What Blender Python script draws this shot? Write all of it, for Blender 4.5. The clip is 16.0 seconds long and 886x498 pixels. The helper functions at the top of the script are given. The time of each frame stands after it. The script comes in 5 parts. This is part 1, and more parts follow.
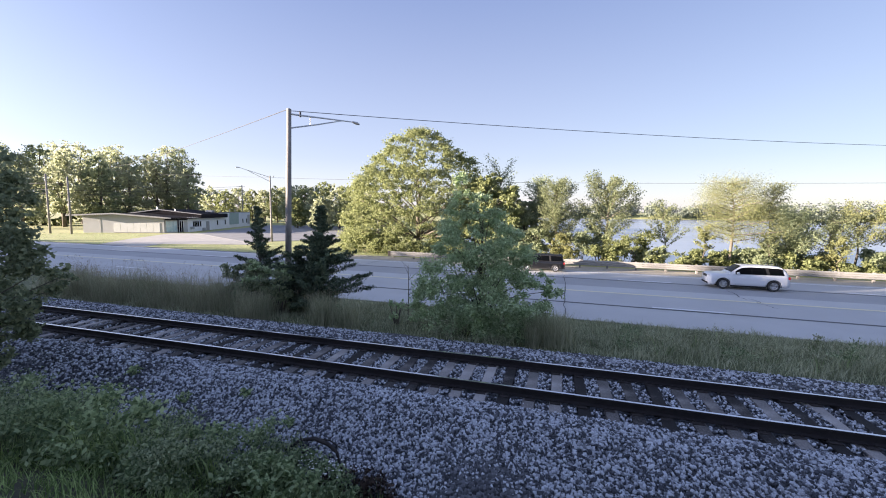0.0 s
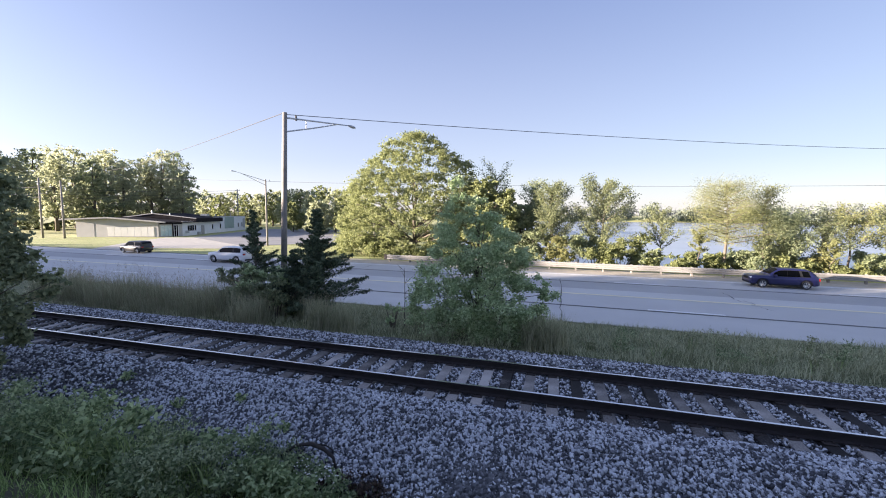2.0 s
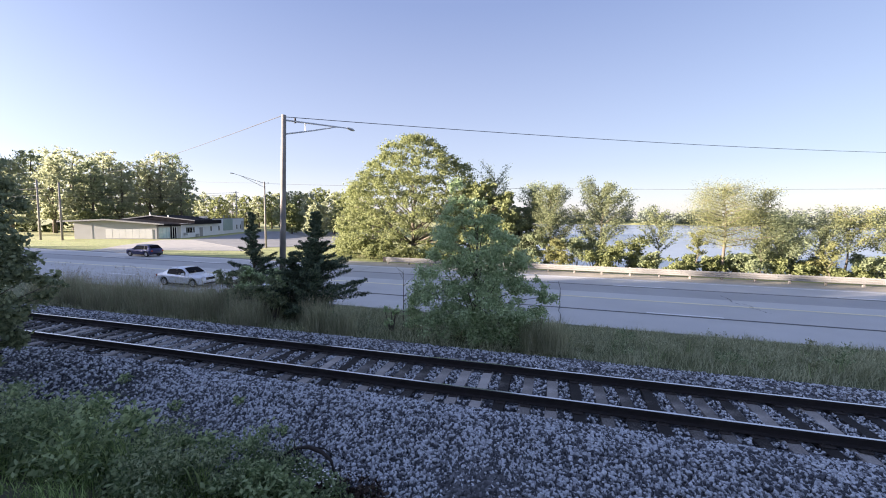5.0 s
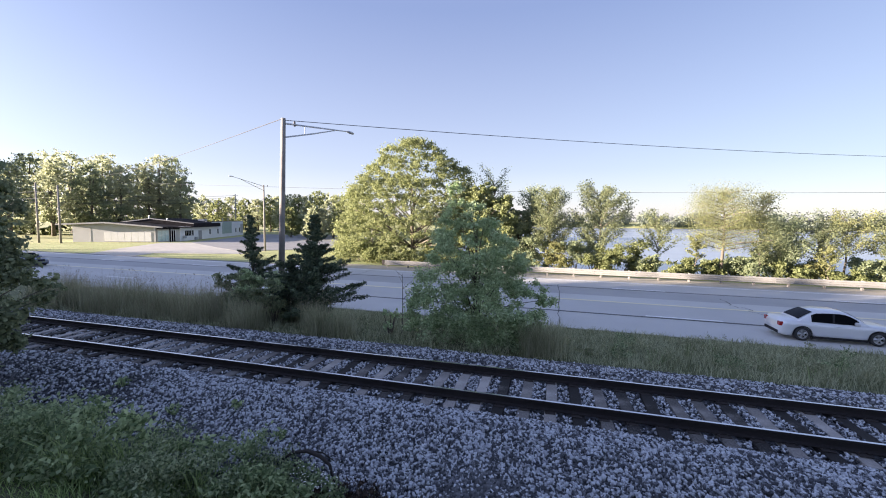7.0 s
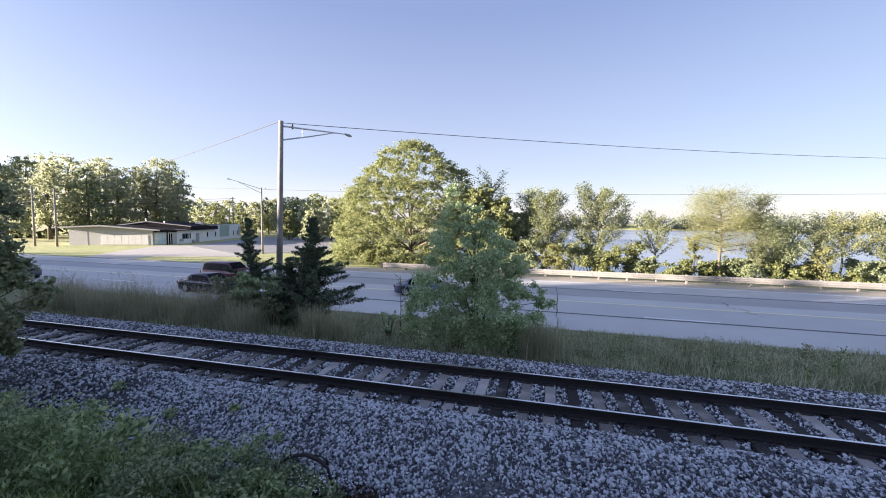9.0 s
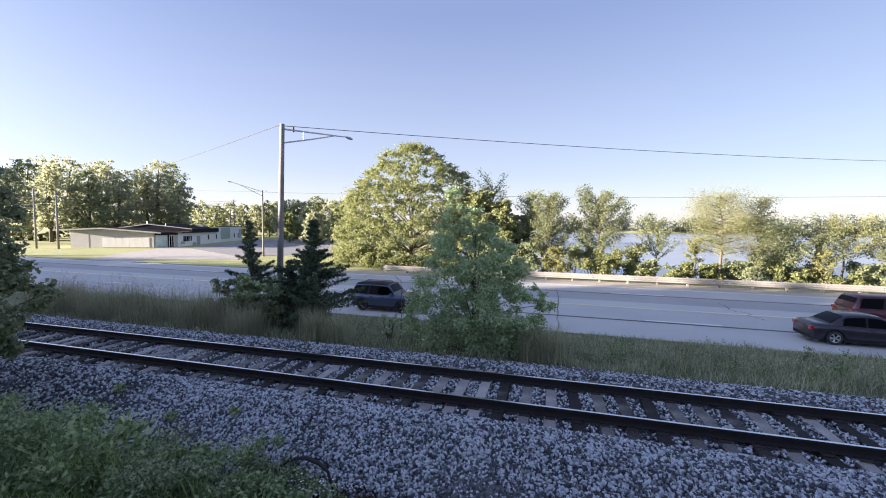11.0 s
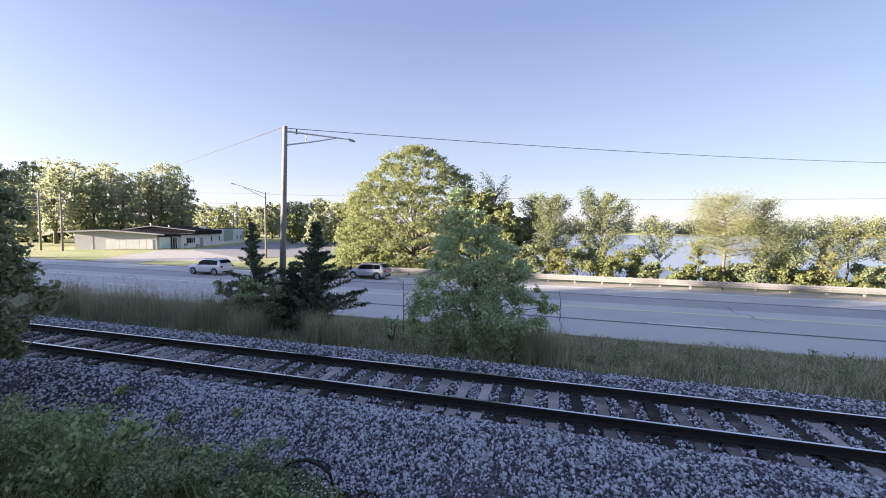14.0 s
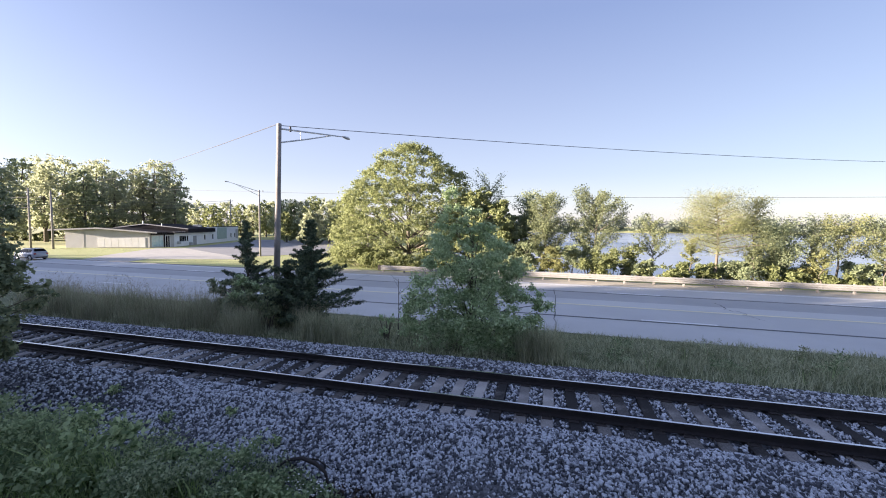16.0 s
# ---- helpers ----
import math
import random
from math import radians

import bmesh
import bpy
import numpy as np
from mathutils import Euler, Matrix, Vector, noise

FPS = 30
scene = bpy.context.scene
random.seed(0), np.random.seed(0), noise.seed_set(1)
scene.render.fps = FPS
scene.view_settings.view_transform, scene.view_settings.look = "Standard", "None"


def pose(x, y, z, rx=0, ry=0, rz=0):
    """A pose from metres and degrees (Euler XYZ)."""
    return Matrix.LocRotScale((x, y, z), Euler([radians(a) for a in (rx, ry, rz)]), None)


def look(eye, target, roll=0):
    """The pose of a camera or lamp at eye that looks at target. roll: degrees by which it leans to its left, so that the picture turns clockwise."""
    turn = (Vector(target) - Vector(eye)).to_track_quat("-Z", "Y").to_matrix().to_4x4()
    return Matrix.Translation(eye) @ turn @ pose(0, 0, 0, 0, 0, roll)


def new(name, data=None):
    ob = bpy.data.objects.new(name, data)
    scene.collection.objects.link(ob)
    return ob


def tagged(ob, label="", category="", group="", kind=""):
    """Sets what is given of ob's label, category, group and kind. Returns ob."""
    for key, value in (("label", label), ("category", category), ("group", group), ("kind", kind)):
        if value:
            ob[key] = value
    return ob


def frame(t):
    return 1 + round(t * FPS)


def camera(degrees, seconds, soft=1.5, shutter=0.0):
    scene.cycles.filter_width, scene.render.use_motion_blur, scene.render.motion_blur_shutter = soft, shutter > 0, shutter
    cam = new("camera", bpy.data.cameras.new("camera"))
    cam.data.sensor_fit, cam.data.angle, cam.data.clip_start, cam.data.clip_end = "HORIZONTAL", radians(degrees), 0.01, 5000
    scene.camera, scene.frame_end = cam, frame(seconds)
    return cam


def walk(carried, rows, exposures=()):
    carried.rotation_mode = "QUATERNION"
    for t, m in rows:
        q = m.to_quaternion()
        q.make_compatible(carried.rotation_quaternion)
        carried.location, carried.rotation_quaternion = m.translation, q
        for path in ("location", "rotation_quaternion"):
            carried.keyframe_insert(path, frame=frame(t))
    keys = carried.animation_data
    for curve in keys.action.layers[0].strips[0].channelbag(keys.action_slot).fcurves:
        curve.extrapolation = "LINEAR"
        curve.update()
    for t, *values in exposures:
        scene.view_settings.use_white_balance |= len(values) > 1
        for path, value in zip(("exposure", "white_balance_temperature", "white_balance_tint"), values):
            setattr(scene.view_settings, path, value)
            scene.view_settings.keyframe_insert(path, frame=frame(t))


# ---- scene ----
# ---- camera ----
EYE = Vector((0.0, 0.0, 3.62))
cam = camera(96.4, 16.0, soft=1.0)
# seconds, pitch, roll, heading in degrees
PATH = [
    (0.0, -5.548, 0.655, -16.314),
    (0.5, -5.441, 0.657, -16.204),
    (1.0, -5.346, 0.607, -16.088),
    (1.5, -5.213, 0.557, -15.940),
    (2.0, -5.063, 0.521, -15.779),
    (2.5, -4.898, 0.460, -15.670),
    (3.0, -4.871, 0.503, -15.580),
    (3.5, -4.874, 0.521, -15.560),
    (4.0, -4.901, 0.579, -15.614),
    (6.5, -4.273, 0.673, -15.581),
    (7.0, -4.239, 0.652, -15.493),
    (7.5, -4.153, 0.712, -15.383),
    (8.0, -4.097, 0.633, -15.263),
    (8.5, -3.986, 0.592, -15.217),
    (9.0, -3.906, 0.518, -15.220),
    (11.5, -3.474, 0.563, -15.355),
    (12.0, -3.453, 0.587, -15.401),
    (12.5, -3.349, 0.562, -15.416),
    (13.0, -3.235, 0.567, -15.513),
    (13.5, -3.233, 0.549, -15.581),
    (14.0, -3.241, 0.556, -15.640),
    (14.5, -3.273, 0.530, -15.685),
    (15.0, -3.359, 0.574, -15.651),
    (15.5, -3.442, 0.585, -15.554),
    (16.0, -3.520, 0.556, -14.935),
]


def aim(pitch, roll, heading):
    p, h = radians(pitch), radians(heading)
    way = Vector((math.sin(h) * math.cos(p), math.cos(h) * math.cos(p), math.sin(p)))
    return look(EYE, EYE + way, roll)


walk(cam, [(t, aim(p, r, h)) for t, p, r, h in PATH], [(0.0, 3.96, 6650, 21), (16.0, 3.96, 6650, 21)])

# ---- light ----
SUN_EL, SUN_X, SUN_Y = 7.5, -0.883, -0.469
world = bpy.data.worlds.new("sky")
scene.world = world
world.use_nodes = True
wn = world.node_tree.nodes
wl = world.node_tree.links
sky = wn.new("ShaderNodeTexSky")
sky.sky_type = "NISHITA"
sky.sun_disc = False
sky.sun_elevation = radians(SUN_EL)
sky.sun_rotation = math.atan2(SUN_X, SUN_Y)
sky.air_density, sky.dust_density, sky.ozone_density = 1.0, 0.5, 2.5
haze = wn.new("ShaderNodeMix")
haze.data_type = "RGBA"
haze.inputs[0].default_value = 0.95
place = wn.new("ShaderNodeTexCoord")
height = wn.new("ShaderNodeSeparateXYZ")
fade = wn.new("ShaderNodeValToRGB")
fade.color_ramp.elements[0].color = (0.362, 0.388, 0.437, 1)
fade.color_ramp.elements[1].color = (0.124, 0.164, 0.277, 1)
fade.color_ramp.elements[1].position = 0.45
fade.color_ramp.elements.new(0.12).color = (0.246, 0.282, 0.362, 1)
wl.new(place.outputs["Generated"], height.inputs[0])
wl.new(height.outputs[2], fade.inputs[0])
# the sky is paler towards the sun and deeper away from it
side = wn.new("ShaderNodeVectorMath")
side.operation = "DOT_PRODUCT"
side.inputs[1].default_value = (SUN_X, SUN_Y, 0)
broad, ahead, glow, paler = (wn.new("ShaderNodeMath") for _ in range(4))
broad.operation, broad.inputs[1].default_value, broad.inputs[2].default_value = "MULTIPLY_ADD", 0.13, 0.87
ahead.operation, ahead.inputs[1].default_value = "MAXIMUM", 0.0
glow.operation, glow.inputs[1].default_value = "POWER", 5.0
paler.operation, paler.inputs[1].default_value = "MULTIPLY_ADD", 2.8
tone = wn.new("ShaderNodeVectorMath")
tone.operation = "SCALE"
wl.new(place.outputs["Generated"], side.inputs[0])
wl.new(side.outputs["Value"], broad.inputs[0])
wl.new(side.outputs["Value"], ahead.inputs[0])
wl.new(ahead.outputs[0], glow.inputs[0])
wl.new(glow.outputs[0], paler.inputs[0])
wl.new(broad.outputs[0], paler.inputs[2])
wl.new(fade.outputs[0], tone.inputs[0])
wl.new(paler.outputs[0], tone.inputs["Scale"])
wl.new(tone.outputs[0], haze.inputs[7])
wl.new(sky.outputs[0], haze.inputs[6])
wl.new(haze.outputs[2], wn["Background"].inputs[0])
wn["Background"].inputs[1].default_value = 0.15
sun_data = bpy.data.lights.new("sun", "SUN")
sun_data.energy, sun_data.angle, sun_data.color = 1.72, radians(0.6), (1.0, 0.91, 0.75)
sun = new("sun", sun_data)
sun.matrix_world = look((0, 0, 60), Vector((0, 0, 60)) - Vector((SUN_X, SUN_Y, math.tan(radians(SUN_EL)))))

# ---- materials ----
def material(name, low, high, rough=0.8, scale=6.0, bump=0.2, fine=40.0, metal=0.0, vary=0.0, coat=0.0, coords="Object", island=0.0, ends=(0.3, 0.7)):
    m = bpy.data.materials.new(name)
    m.use_nodes = True
    n, l = m.node_tree.nodes, m.node_tree.links
    b = n["Principled BSDF"]
    tc = n.new("ShaderNodeTexCoord")
    big, small = n.new("ShaderNodeTexNoise"), n.new("ShaderNodeTexNoise")
    big.inputs["Scale"].default_value, small.inputs["Scale"].default_value = scale, fine
    big.inputs["Detail"].default_value = 5
    for t in (big, small):
        l.new(tc.outputs[coords], t.inputs["Vector"])
    mix = n.new("ShaderNodeMath")
    mix.operation = "MULTIPLY_ADD"
    mix.inputs[1].default_value = 0.45
    l.new(small.outputs[0], mix.inputs[0])
    half = n.new("ShaderNodeMath")
    half.operation = "MULTIPLY"
    half.inputs[1].default_value = 0.55
    l.new(big.outputs[0], half.inputs[0])
    l.new(half.outputs[0], mix.inputs[2])
    last = mix.outputs[0]
    for amount, kind, socket in ((vary, "ShaderNodeObjectInfo", "Random"), (island, "ShaderNodeNewGeometry", "Random Per Island")):
        if amount:
            info = n.new(kind)
            more = n.new("ShaderNodeMath")
            more.operation = "MULTIPLY_ADD"
            more.inputs[1].default_value = amount
            l.new(info.outputs[socket], more.inputs[0])
            less = n.new("ShaderNodeMath")
            less.operation = "SUBTRACT"
            less.inputs[1].default_value = amount / 2
            l.new(last, less.inputs[0])
            l.new(less.outputs[0], more.inputs[2])
            last = more.outputs[0]
    ramp = n.new("ShaderNodeValToRGB")
    ramp.color_ramp.elements[0].position, ramp.color_ramp.elements[1].position = ends
    ramp.color_ramp.elements[0].color, ramp.color_ramp.elements[1].color = (*low, 1), (*high, 1)
    l.new(last, ramp.inputs[0])
    l.new(ramp.outputs[0], b.inputs["Base Color"])
    b.inputs["Roughness"].default_value, b.inputs["Metallic"].default_value = rough, metal
    b.inputs["Coat Weight"].default_value = coat
    if bump:
        bp = n.new("ShaderNodeBump")
        bp.inputs["Strength"].default_value, bp.inputs["Distance"].default_value = bump, 0.02
        l.new(small.outputs[0], bp.inputs["Height"])
        l.new(bp.outputs[0], b.inputs["Normal"])
    return m


def leaf_material(name, low, high, glow=0.5, scale=0.6):
    m = material(name, low, high, 0.6, scale, 0, 3.0, island=0.7)
    n, l = m.node_tree.nodes, m.node_tree.links
    tr, mx = n.new("ShaderNodeBsdfTranslucent"), n.new("ShaderNodeMixShader")
    mx.inputs[0].default_value = glow
    l.new(n["Color Ramp"].outputs[0], tr.inputs[0])
    l.new(n["Principled BSDF"].outputs[0], mx.inputs[1])
    l.new(tr.outputs[0], mx.inputs[2])
    l.new(mx.outputs[0], n["Material Output"].inputs[0])
    n["Principled BSDF"].inputs["Specular IOR Level"].default_value = 0.15
    return m


M = {}
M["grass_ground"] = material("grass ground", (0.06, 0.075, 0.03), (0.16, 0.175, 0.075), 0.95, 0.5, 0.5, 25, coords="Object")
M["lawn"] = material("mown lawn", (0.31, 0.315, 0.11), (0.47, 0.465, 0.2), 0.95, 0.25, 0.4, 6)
M["soil"] = material("bank soil", (0.03, 0.03, 0.018), (0.09, 0.085, 0.045), 0.95, 2, 0.6, 30)
M["asphalt"] = material("worn asphalt", (0.43, 0.425, 0.405), (0.53, 0.525, 0.50), 0.82, 0.35, 0.15, 60)
M["asphalt_dark"] = material("dark asphalt", (0.34, 0.338, 0.328), (0.43, 0.427, 0.412), 0.85, 0.35, 0.15, 60)
M["asphalt_lot"] = material("old parking lot asphalt", (0.2, 0.2, 0.2), (0.29, 0.288, 0.28), 0.9, 0.35, 0.15, 60)
M["asphalt_light"] = material("pale asphalt", (0.48, 0.475, 0.45), (0.57, 0.565, 0.53), 0.85, 0.35, 0.15, 60)
M["tar"] = material("tar seam", (0.05, 0.05, 0.052), (0.09, 0.09, 0.09), 0.6, 3, 0.1)
M["white_line"] = material("white road paint", (0.66, 0.66, 0.64), (0.86, 0.86, 0.84), 0.7, 2, 0.05, 30)
M["yellow_line"] = material("faded yellow road paint", (0.70, 0.64, 0.42), (0.84, 0.77, 0.53), 0.7, 1.5, 0.05, 30)
M["concrete"] = material("pale concrete", (0.36, 0.34, 0.30), (0.52, 0.49, 0.43), 0.9, 0.8, 0.2, 30)
M["sand"] = material("sandy gravel shoulder", (0.34, 0.30, 0.23), (0.52, 0.46, 0.36), 0.95, 1.0, 0.4, 30)
M["stone"] = material("grey crushed stone", (0.06, 0.065, 0.075), (0.55, 0.575, 0.61), 0.8, 1.2, 0.3, 60, island=1.0)
M["tie_wood"] = material("weathered creosote timber", (0.014, 0.012, 0.011), (0.4, 0.375, 0.35), 0.9, 2.2, 0.5, 45, vary=0.85, ends=(0.34, 0.95))
M["rail_steel"] = material("rusty rail steel", (0.007, 0.0055, 0.006), (0.022, 0.016, 0.015), 0.75, 4, 0.2, 60)
M["rail_top"] = material("polished rail head", (0.62, 0.62, 0.64), (0.8, 0.8, 0.82), 0.2, 3, 0.0, 30, metal=1.0)
M["plate"] = material("rusted tie plate", (0.012, 0.01, 0.009), (0.04, 0.03, 0.026), 0.8, 8, 0.2)
M["bark"] = material("grey brown bark", (0.07, 0.055, 0.04), (0.19, 0.16, 0.125), 0.95, 3, 0.8, 30)
M["pole_wood"] = material("weathered grey pole timber", (0.17, 0.155, 0.14), (0.32, 0.30, 0.275), 0.9, 2, 0.4, 40)
M["galv"] = material("galvanised steel", (0.36, 0.37, 0.38), (0.55, 0.56, 0.57), 0.5, 6, 0.05, 40, metal=0.6)
M["guard"] = material("dull galvanised guardrail steel", (0.27, 0.26, 0.24), (0.37, 0.355, 0.33), 0.6, 3, 0.05, 40, metal=0.3)
M["cable"] = material("black cable", (0.03, 0.03, 0.035), (0.06, 0.06, 0.07), 0.7, 3, 0)
M["leaf_big"] = leaf_material("broad tree leaves", (0.21, 0.24, 0.105), (0.33, 0.355, 0.165), 0.55)
M["leaf_dark"] = leaf_material("dark tree leaves", (0.2, 0.24, 0.14), (0.34, 0.38, 0.22))
M["leaf_bush"] = leaf_material("shrub leaves", (0.3, 0.4, 0.21), (0.58, 0.68, 0.41))
M["leaf_pale"] = leaf_material("pale yellow-green leaves", (0.2, 0.212, 0.09), (0.29, 0.3, 0.14), 0.45)
M["leaf_hedge"] = leaf_material("hedge leaves", (0.165, 0.19, 0.08), (0.29, 0.315, 0.14))
M["leaf_rust"] = leaf_material("turning leaves", (0.165, 0.17, 0.07), (0.28, 0.28, 0.12))
M["leaf_lake"] = leaf_material("lakeside tree leaves", (0.14, 0.165, 0.09), (0.26, 0.285, 0.15))
M["needle"] = leaf_material("dark cedar needles", (0.05, 0.075, 0.05), (0.17, 0.22, 0.13), 0.15)
# distant woods: the pale veil of haze is put into the leaf colour
M["far_haze_leaf"] = leaf_material("far tree leaves paled by haze", (0.33, 0.355, 0.22), (0.47, 0.495, 0.32), 0.6)
# far shore: haze is mixed into this flat greyed leaf colour
M["shore_leaf"] = leaf_material("hazy far shore trees", (0.15, 0.18, 0.145), (0.23, 0.255, 0.19), 0.3, 0.05)
M["weed"] = leaf_material("weed leaves", (0.17, 0.24, 0.11), (0.5, 0.59, 0.32))
M["weed_dark"] = leaf_material("dark weed leaves", (0.16, 0.225, 0.11), (0.43, 0.51, 0.28))
M["weed_pale"] = leaf_material("pale weed leaves", (0.13, 0.18, 0.09), (0.46, 0.52, 0.32))
M["grass_bright"] = leaf_material("bright arching grass blades", (0.28, 0.38, 0.14), (0.55, 0.66, 0.3), 0.4)
M["seed_head"] = leaf_material("dry brown seed heads", (0.3, 0.25, 0.17), (0.5, 0.42, 0.3), 0.3)
M["weed_dead"] = leaf_material("withered brown weed leaves", (0.025, 0.018, 0.015), (0.11, 0.08, 0.06), 0.2)
M["grass_green"] = leaf_material("green grass blades", (0.18, 0.25, 0.1), (0.48, 0.56, 0.27), 0.3)
M["grass_lush"] = leaf_material("lush bank grass blades", (0.12, 0.19, 0.06), (0.42, 0.55, 0.22), 0.4)
M["grass_dry"] = leaf_material("dry tall grass blades", (0.27, 0.285, 0.17), (0.48, 0.47, 0.31), 0.4)
M["verge"] = leaf_material("verge grass blades", (0.22, 0.235, 0.135), (0.5, 0.51, 0.34), 0.35)
M["wall_grey"] = material("grey painted block wall", (0.43, 0.425, 0.41), (0.50, 0.495, 0.48), 0.9, 0.6, 0.1, 12)
M["wall_white"] = material("white painted wall", (0.76, 0.76, 0.75), (0.88, 0.88, 0.87), 0.85, 0.5, 0.08, 12)
M["roof"] = material("dark shingle roof", (0.018, 0.016, 0.018), (0.042, 0.038, 0.04), 0.9, 1.5, 0.3, 12)
M["fascia"] = material("grey fascia board", (0.30, 0.29, 0.28), (0.42, 0.41, 0.40), 0.8, 2, 0.05)
M["roof"].node_tree.nodes["Principled BSDF"].inputs["Specular IOR Level"].default_value = 0.05
M["panel"] = material("pale faded boarded panel", (0.6, 0.6, 0.57), (0.72, 0.71, 0.68), 0.85, 0.8, 0.08, 6)
M["green_panel"] = material("pale green panel", (0.33, 0.42, 0.36), (0.42, 0.50, 0.44), 0.85, 0.8, 0.05)
M["mural"] = material("faded teal and white mural", (0.3, 0.52, 0.55), (0.74, 0.77, 0.75), 0.8, 1.2, 0.0, 3)
M["glass"] = material("dark window glass", (0.0015, 0.0018, 0.0022), (0.003, 0.0034, 0.004), 0.06, 1, 0)
M["glass"].node_tree.nodes["Principled BSDF"].inputs["Specular IOR Level"].default_value = 0.06
M["chrome"] = material("bright alloy", (0.5, 0.5, 0.51), (0.66, 0.66, 0.67), 0.3, 8, 0, metal=0.85)
M["rubber"] = material("black tyre rubber", (0.015, 0.015, 0.016), (0.035, 0.035, 0.035), 0.8, 8, 0.05)
M["black_trim"] = material("black plastic trim", (0.015, 0.015, 0.016), (0.03, 0.03, 0.032), 0.55, 8, 0.02)
M["black_trim"].node_tree.nodes["Principled BSDF"].inputs["Specular IOR Level"].default_value = 0.12
M["lamp_clear"] = material("clear headlamp glass", (0.55, 0.56, 0.58), (0.75, 0.76, 0.78), 0.15, 6, 0, coat=1.0)
M["lamp_red"] = material("red tail lamp", (0.25, 0.01, 0.01), (0.42, 0.02, 0.02), 0.2, 6, 0, coat=1.0)
M["flower"] = material("white flower petals", (0.7, 0.7, 0.66), (0.85, 0.85, 0.8), 0.8, 6, 0)
M["dead_wood"] = material("dark dead branch", (0.012, 0.010, 0.009), (0.04, 0.033, 0.028), 0.9, 8, 0.3)


def ballast_material():
    """Small crushed stones as cells: a grey of its own and a dome for each."""
    m = material("grey ballast bed", (0.05, 0.05, 0.054), (0.2, 0.2, 0.205), 0.9, 1.0, 0, 30)
    n, l = m.node_tree.nodes, m.node_tree.links
    tc, vo = n.new("ShaderNodeTexCoord"), n.new("ShaderNodeTexVoronoi")
    vo.inputs["Scale"].default_value = 24
    l.new(tc.outputs["Object"], vo.inputs["Vector"])
    bw, ramp = n.new("ShaderNodeSeparateColor"), n.new("ShaderNodeValToRGB")
    l.new(vo.outputs["Color"], bw.inputs[0])
    l.new(bw.outputs[0], ramp.inputs[0])
    # darker than the loose stones: shade of the gaps is put into these greys
    ramp.color_ramp.elements[0].color, ramp.color_ramp.elements[1].color = (0.012, 0.013, 0.016, 1), (0.16, 0.167, 0.178, 1)
    l.new(ramp.outputs[0], n["Principled BSDF"].inputs["Base Color"])
    bp = n.new("ShaderNodeBump")
    bp.invert = True
    bp.inputs["Strength"].default_value, bp.inputs["Distance"].default_value = 1.0, 0.04
    l.new(vo.outputs["Distance"], bp.inputs["Height"])
    l.new(bp.outputs[0], n["Principled BSDF"].inputs["Normal"])
    return m


M["ballast"] = ballast_material()


def water_material():
    m = bpy.data.materials.new("lake water")
    m.use_nodes = True
    n, l = m.node_tree.nodes, m.node_tree.links
    b = n["Principled BSDF"]
    # pale blue base: part of the sky's reflection is put into the colour
    b.inputs["Base Color"].default_value = (0.34, 0.38, 0.44, 1)
    b.inputs["Roughness"].default_value = 0.12
    tc, mp = n.new("ShaderNodeTexCoord"), n.new("ShaderNodeMapping")
    mp.inputs["Scale"].default_value = (0.35, 1.0, 1.0)
    no, no2 = n.new("ShaderNodeTexNoise"), n.new("ShaderNodeTexNoise")
    no.inputs["Scale"].default_value, no.inputs["Detail"].default_value = 1.2, 4
    no2.inputs["Scale"].default_value = 0.05
    l.new(tc.outputs["Object"], mp.inputs[0])
    l.new(mp.outputs[0], no.inputs["Vector"])
    l.new(mp.outputs[0], no2.inputs["Vector"])
    bp = n.new("ShaderNodeBump")
    bp.inputs["Strength"].default_value, bp.inputs["Distance"].default_value = 0.3, 0.12
    l.new(no.outputs[0], bp.inputs["Height"])
    l.new(bp.outputs[0], b.inputs["Normal"])
    rr = n.new("ShaderNodeMapRange")
    rr.inputs[3].default_value, rr.inputs[4].default_value = 0.14, 0.3
    l.new(no2.outputs[0], rr.inputs[0])
    l.new(rr.outputs[0], b.inputs["Roughness"])
    return m


M["water"] = water_material()


def paint(name, colour, metal=0.3):
    dark = tuple(c * 0.94 for c in colour)
    return material(name, dark, colour, 0.32, 1.5, 0, 60, metal=metal, coat=0.5)


# ---- building helpers ----
ROAD_Z, SLOPE = -2.0, 0.025
RNG = np.random.default_rng(7)


def smooth(mesh):
    mesh.polygons.foreach_set("use_smooth", [True] * len(mesh.polygons))


def thing(name, x=0, y=0, z=0, turn=0.0):
    ob = new(name)
    ob.matrix_world = pose(x, y, z, 0, 0, turn)
    ob.empty_display_size = 0.2
    return ob


def link(name, mesh, mat, parent=None, label=""):
    ob = new(name, mesh)
    for m in mat if isinstance(mat, (list, tuple)) else [mat]:
        if len(mesh.materials) < (len(mat) if isinstance(mat, (list, tuple)) else 1):
            mesh.materials.append(m)
    ob.parent = parent
    return tagged(ob, label)


def part(name, bm, mat, parent=None, label="", soft=False):
    mesh = bpy.data.meshes.new(name)
    bm.to_mesh(mesh)
    bm.free()
    if soft:
        smooth(mesh)
    return link(name, mesh, mat, parent, label)


